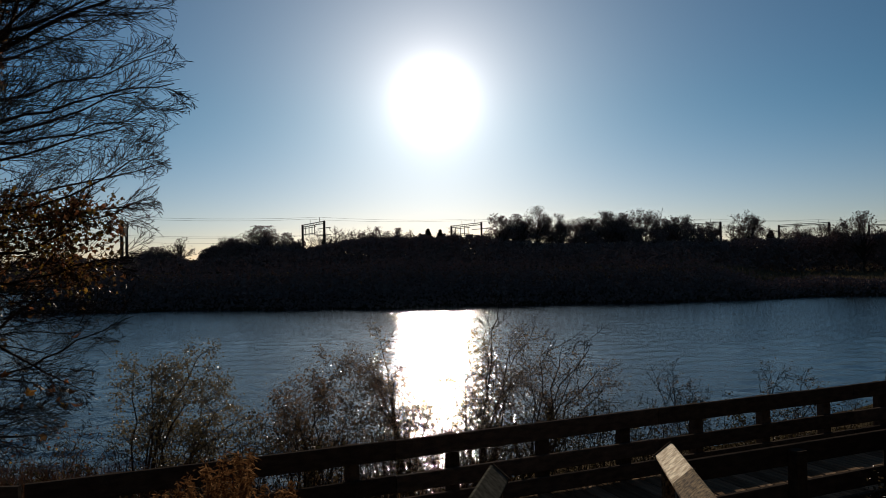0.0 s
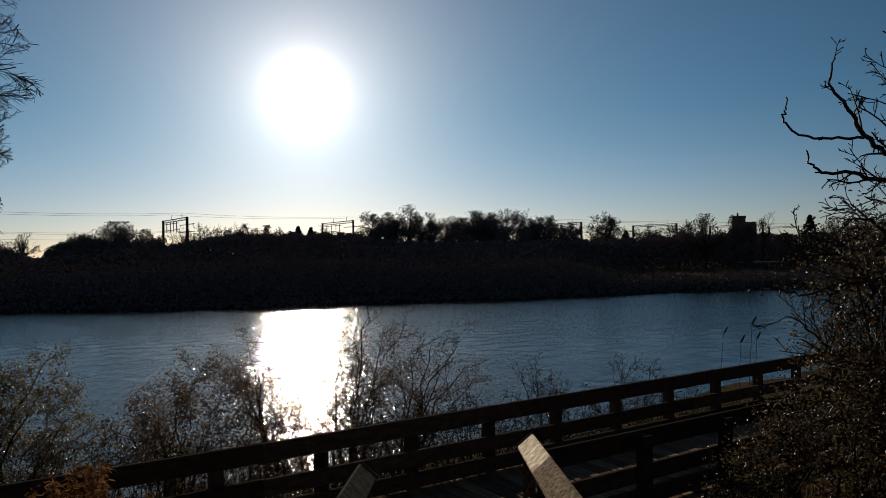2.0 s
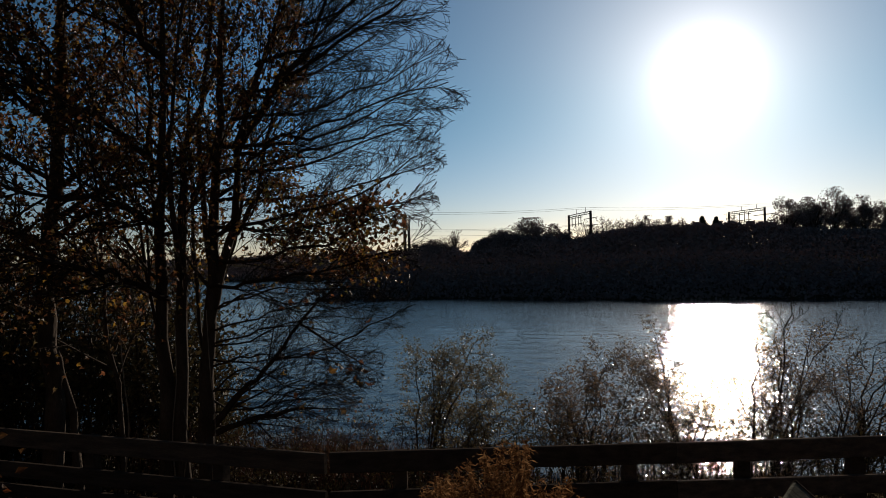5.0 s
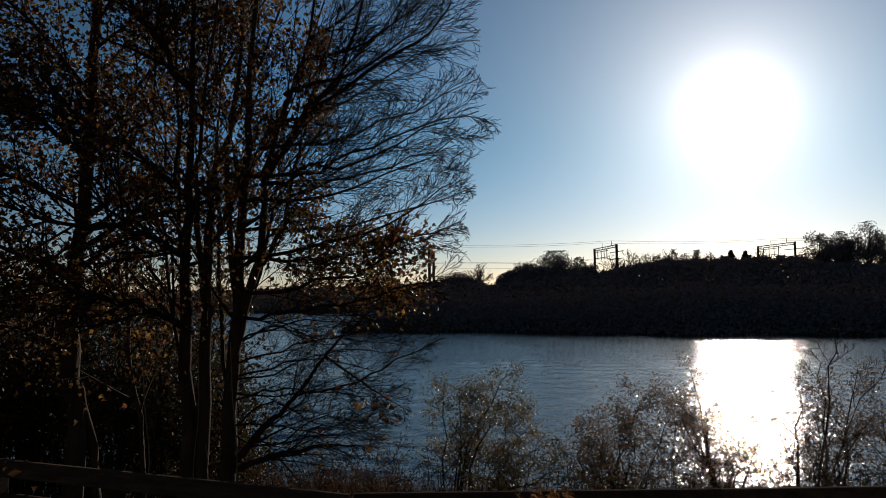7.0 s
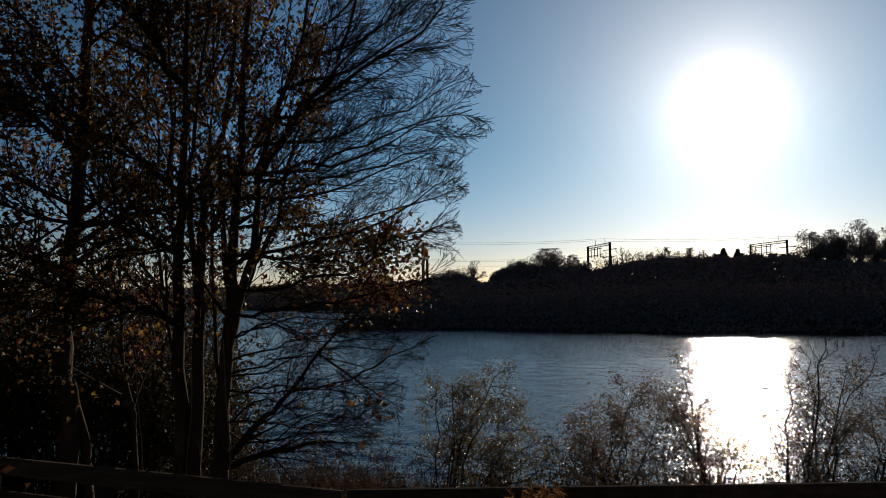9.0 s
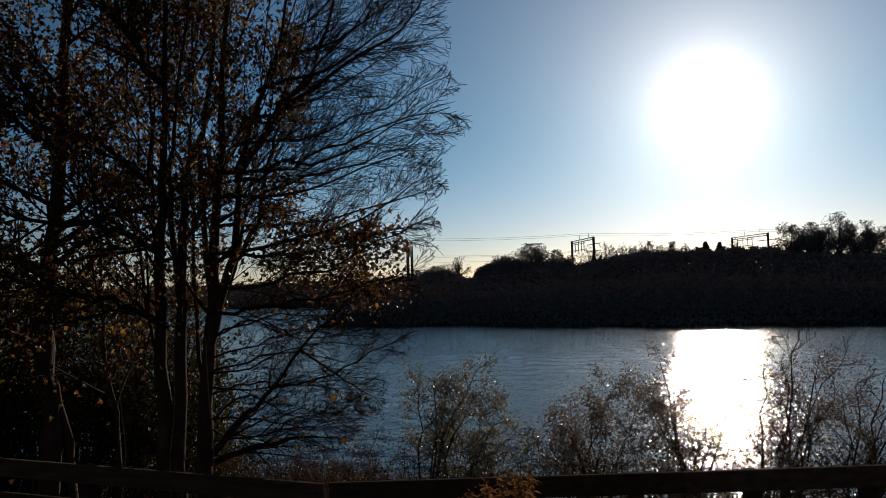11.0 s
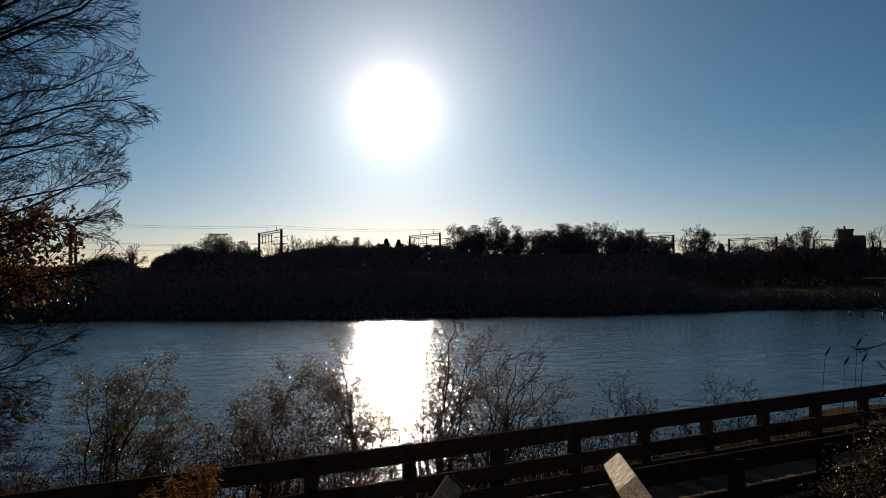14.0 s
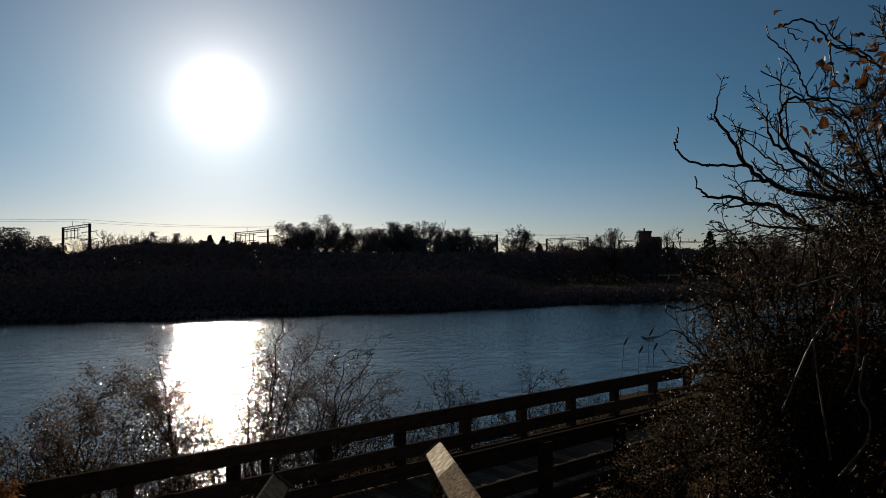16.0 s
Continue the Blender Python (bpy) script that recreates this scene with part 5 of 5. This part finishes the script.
    # hanging vines, given a pale colour for the light shining on them
    for row in ([(43.7, -2.0, 3.6), (46.6, -1.1, 3.5), (47.5, -1.0, 3.5), (48.7, -1.5, 3.5), (49.6, -3.0, 3.5), (50.0, -6.5, 3.6)],
                [(46.3, -2.3, 3.55), (45.9, -3.9, 3.5), (44.5, -6.4, 3.5), (42.7, -11.0, 3.6)],
                [(47.4, -1.1, 3.5), (47.6, -4.9, 3.5), (47.4, -7.6, 3.5), (46.7, -9.6, 3.6)],
                [(48.0, -6.7, 3.5), (47.6, -9.3, 3.5), (48.2, -10.8, 3.5), (47.9, -12.7, 3.5), (46.3, -15.0, 3.6)],
                [(44.7, -4.8, 3.5), (45.1, -8.8, 3.5), (45.8, -14.0, 3.6)]):
        g = Geo()
        g.tube([p - base for p in smooth_line([nearby(*r) for r in row], 6)], [0.0063] * (6 * len(row) - 5), 6)
        part("vine", g, LIT_STEM, th, "bare hanging vine, its shine put into the pale colour")
    low = []
    for k in range(72):
        az = rng.uniform(37.4, 58)
        lim = -1.5 + 4.0 * min(1, (az - 36) / 8)
        el = lim - 12.5 * rng.random() ** 1.5 - (2.0 if az < 37 else 0)
        d = rng.uniform(3.7, 4.7)
        tip = nearby(az, el, d)
        foot = base + Vector((rng.uniform(-0.6, 0.6), rng.uniform(-0.4, 0.4), 0))
        g = Geo()
        limb(g, rng, [foot, foot.lerp(tip, 0.5) + Vector((0, 0, 0.2)), tip], 0.017, 0.005, dense, low, base, 5, 0.028)
        part("stem", g, GLOSSY_TWIG, th)
    part("leaves", leaves_at([t for t in low if angles(t + base)[1] < -3.5 or rng.random() < 0.8], rng, 42000, 0.029, SMALL_LEAF, 0.11), THICKET_LEAF, th, "small dull green leaves", "stuff")
    red = [nearby(rng.uniform(45.8, 47.4), rng.uniform(-8.0, -3.0), rng.uniform(3.45, 3.7)) - base for _ in range(24)]
    part("leaves", leaves_at(red, rng, 44, 0.063, OVAL_SHAPE, 0.04), ORANGE_LEAF, th, "red leaves", "stuff")
    spots = [(44.5, 9.2), (46.5, 12.2), (45.1, 10.8), (45.9, 10.5), (45.7, 9.8), (47.7, 10.3), (47.7, 6.5), (50.1, 5.3), (49.4, 13.4), (48.3, 12.9), (48.2, 12.2), (49.3, 11.0), (50.3, 14.9), (46.0, 13.4), (45.7, 14.0),
             (45.1, 15.5), (45.6, 15.4), (46.7, 15.4), (48.8, 14.3), (46.4, 16.5), (42.8, 17.7), (43.0, 16.8), (45.3, 9.0), (46.9, 8.7), (49.1, 8.9), (50.1, 13.9), (50.9, 12.9), (50.6, 11.5)]
    dark = [beyond(rng.uniform(46.5, 53), rng.uniform(5.5, 15), rng.uniform(3.4, 3.9)) - back for _ in range(110)]
    part("leaves", leaves_at(dark, rng, 170, 0.1, OVAL_SHAPE, 0.11), MAPLE_LEAF, tree, "curled dark leaves", "stuff")
    shapes = []
    for k in range(5):
        g = Geo()
        g.curled_leaf(Vector((0, 0, 0)), rng, 0.144 if k < 4 else 0.08, 0.5 + 0.25 * k)
        shapes.append(g.mesh("leaf", ORANGE_LEAF if k in (0, 2) else MAPLE_LEAF, True))
    for k, (az, el) in enumerate(spots):
        ob = part("leaf", shapes[4 if el > 14.4 or az < 43.5 else k % 4], None, tree)
        ob.matrix_local = Matrix.Translation(beyond(az, el, 3.45 + rng.uniform(-0.1, 0.15)) - back) @ Euler((rng.uniform(-1, 1), rng.uniform(-1, 1), rng.uniform(0, 6))).to_matrix().to_4x4()


thicket()
shrub(52, 35.4, 5.2, [(31.4, -18.4, 5.0), (32.8, -16.6, 5.1), (34.2, -14.6, 5.1), (35.4, -12.8, 5.2), (36.4, -11.0, 5.3), (37.6, -12.0, 5.0), (34.4, -16.6, 4.9), (30.4, -20.0, 5.0)],
      "low leafy bush beside the boardwalk railing", 4600, 0.026, THICKET_LEAF, LEAFY, r0=0.008)


# ---- far bank, right-hand end ----
def meadow_fence():
    a, b = polar(33.2, 118), polar(35.9, 121)
    z = EYE - 118 * math.tan(radians(1.15))
    th = thing("fence", (a.x, a.y, z), "pale low fence rail on the far bank", "fence")
    g = Geo()
    d = (b - a)
    g.bevel_box((d.length, 0.06, 0.16), frame_matrix(d / 2, d))
    part("rail", g, PALE_WOOD, th)
    for k in range(5):
        at = d * (0.05 + 0.225 * k)
        base = ground_z(a.x + at.x, a.y + at.y) - z - 0.1
        g = Geo()
        g.bevel_box((-base + 0.05, 0.12, 0.12), frame_matrix(Vector((at.x, at.y, base / 2)), Vector((0.001, 0, 1))))
        part("post", g, WOOD, th)


meadow_fence()
grass_field("meadow_grass", "pale dry marsh grass behind the far shore", 12, 9000, (34, 80, 78, 104), 0.9, MEADOW, wide=9)


def tower_house():
    """Flat-roofed dark building among the trees beyond the railway."""
    at = polar(33.4, 150)
    at.z = ground_z(at.x, at.y) - 0.2
    h = EYE + 150 * math.tan(radians(2.2)) - at.z
    th = thing("building", at, "dark flat-roofed brick building among trees", "building")
    th.rotation_euler = (0, 0, radians(-33))
    g = Geo()
    g.bevel_box((2.4, 4.0, h), pose(-0.4, 0, h / 2), 0.02)
    g.bevel_box((1.8, 3.4, h * 0.9), pose(1.7, 0, h * 0.45), 0.02)
    part("wall", g, BRICK, th)
    g = Geo()
    g.bevel_box((2.6, 4.3, 0.3), pose(-0.4, 0, h + 0.1), 0.03)
    part("roof", g, BRICK, th)
    for k in range(3):
        g = Geo()
        g.bevel_box((0.5, 0.12, 1.0), pose(-1.15 + k * 0.75, -2.03, h - 2.2), 0.01)
        part("window", g, DARK_GLASS, th)
    g = Geo()
    g.tube([(-0.6, 0, h), (-0.6, 0, h + 0.9)], [0.2, 0.16], 8)
    part("flue", g, STEEL, th)


BRICK = material("dark_brick", (0.16, 0.09, 0.07), 0.9, scale=0.8, fine=6, bump=0.4, bump_size=0.02)
DARK_GLASS = material("dark_window_glass", (0.02, 0.02, 0.025), 0.1, bump=0)
tower_house()


# ---- overgrown bank on the left ----
def bank_thicket():
    rng = random.Random(71)
    g, wood, tips = Geo(), Geo(), []
    S = style((6, 2, 2), 45, 0.45, 0.03, 0.1, step=0.3, taper=0.4, thin=0.005, start=0.2, reach=1.8)
    for k in range(215):
        az = rng.uniform(-66, -39.0)
        d = rng.uniform(9.0, 13.0)
        foot = polar(az, d)
        foot.z = ground_z(foot.x, foot.y)
        tip = place(az + rng.uniform(-2, 2), 1.0 - 9.5 * rng.random() - 4.0 * max(0, (az + 45) / 3.5), d + rng.uniform(-0.5, 0.5))
        limb(wood, rng, [foot, foot.lerp(tip, 0.5) + Vector((rng.gauss(0, 0.15), 0, 0.15)), tip], 0.02, 0.005, S, tips, Vector((0, 0, 0)), 5)
    for _ in range(46000):
        p = rng.choice(tips) + Vector((rng.gauss(0, 0.12), rng.gauss(0, 0.12), rng.gauss(0, 0.12)))
        g.leaf(p, rng, rng.uniform(0.045, 0.09), SMALL_LEAF)
    th = thing("bank_thicket", (0, 0, 0), "dark overgrown brush on the bank behind the trees", "brush", kind="stuff")
    part("stems", wood, TWIG, th, kind="stuff")
    part("leaves", g, BRUSH_LEAF, th, kind="stuff")


bank_thicket()


# ---- unseen trees added on the land behind the ramp to cut the sky light ----
def added_back_trees():
    rng = random.Random(61)
    meshes = [far_tree(300 + k, 11 + 2 * k, 7, "round", 14) for k in range(2)]
    first = []
    for k, (wood, crown, mat) in enumerate(meshes):
        th = thing("tree", (0, -14, 0), "full brown-leaved tree added unseen behind the ramp to block sky light", "tree", "trees behind the ramp")
        part("trunk", wood, BARK, th)
        part("crown", crown, mat, th, kind="stuff")
        first.append(th)
    for k in range(16):
        a = radians(100 + 160 * k / 15)
        r = rng.uniform(11, 16)
        x, y = math.sin(a) * r, math.cos(a) * r
        m = pose(x, y, ground_z(x, y) - 0.1, 0, 0, rng.uniform(0, 360))
        if k < 2:
            first[k].matrix_basis = m
        else:
            copy_thing(first[k % 2], m)


added_back_trees()
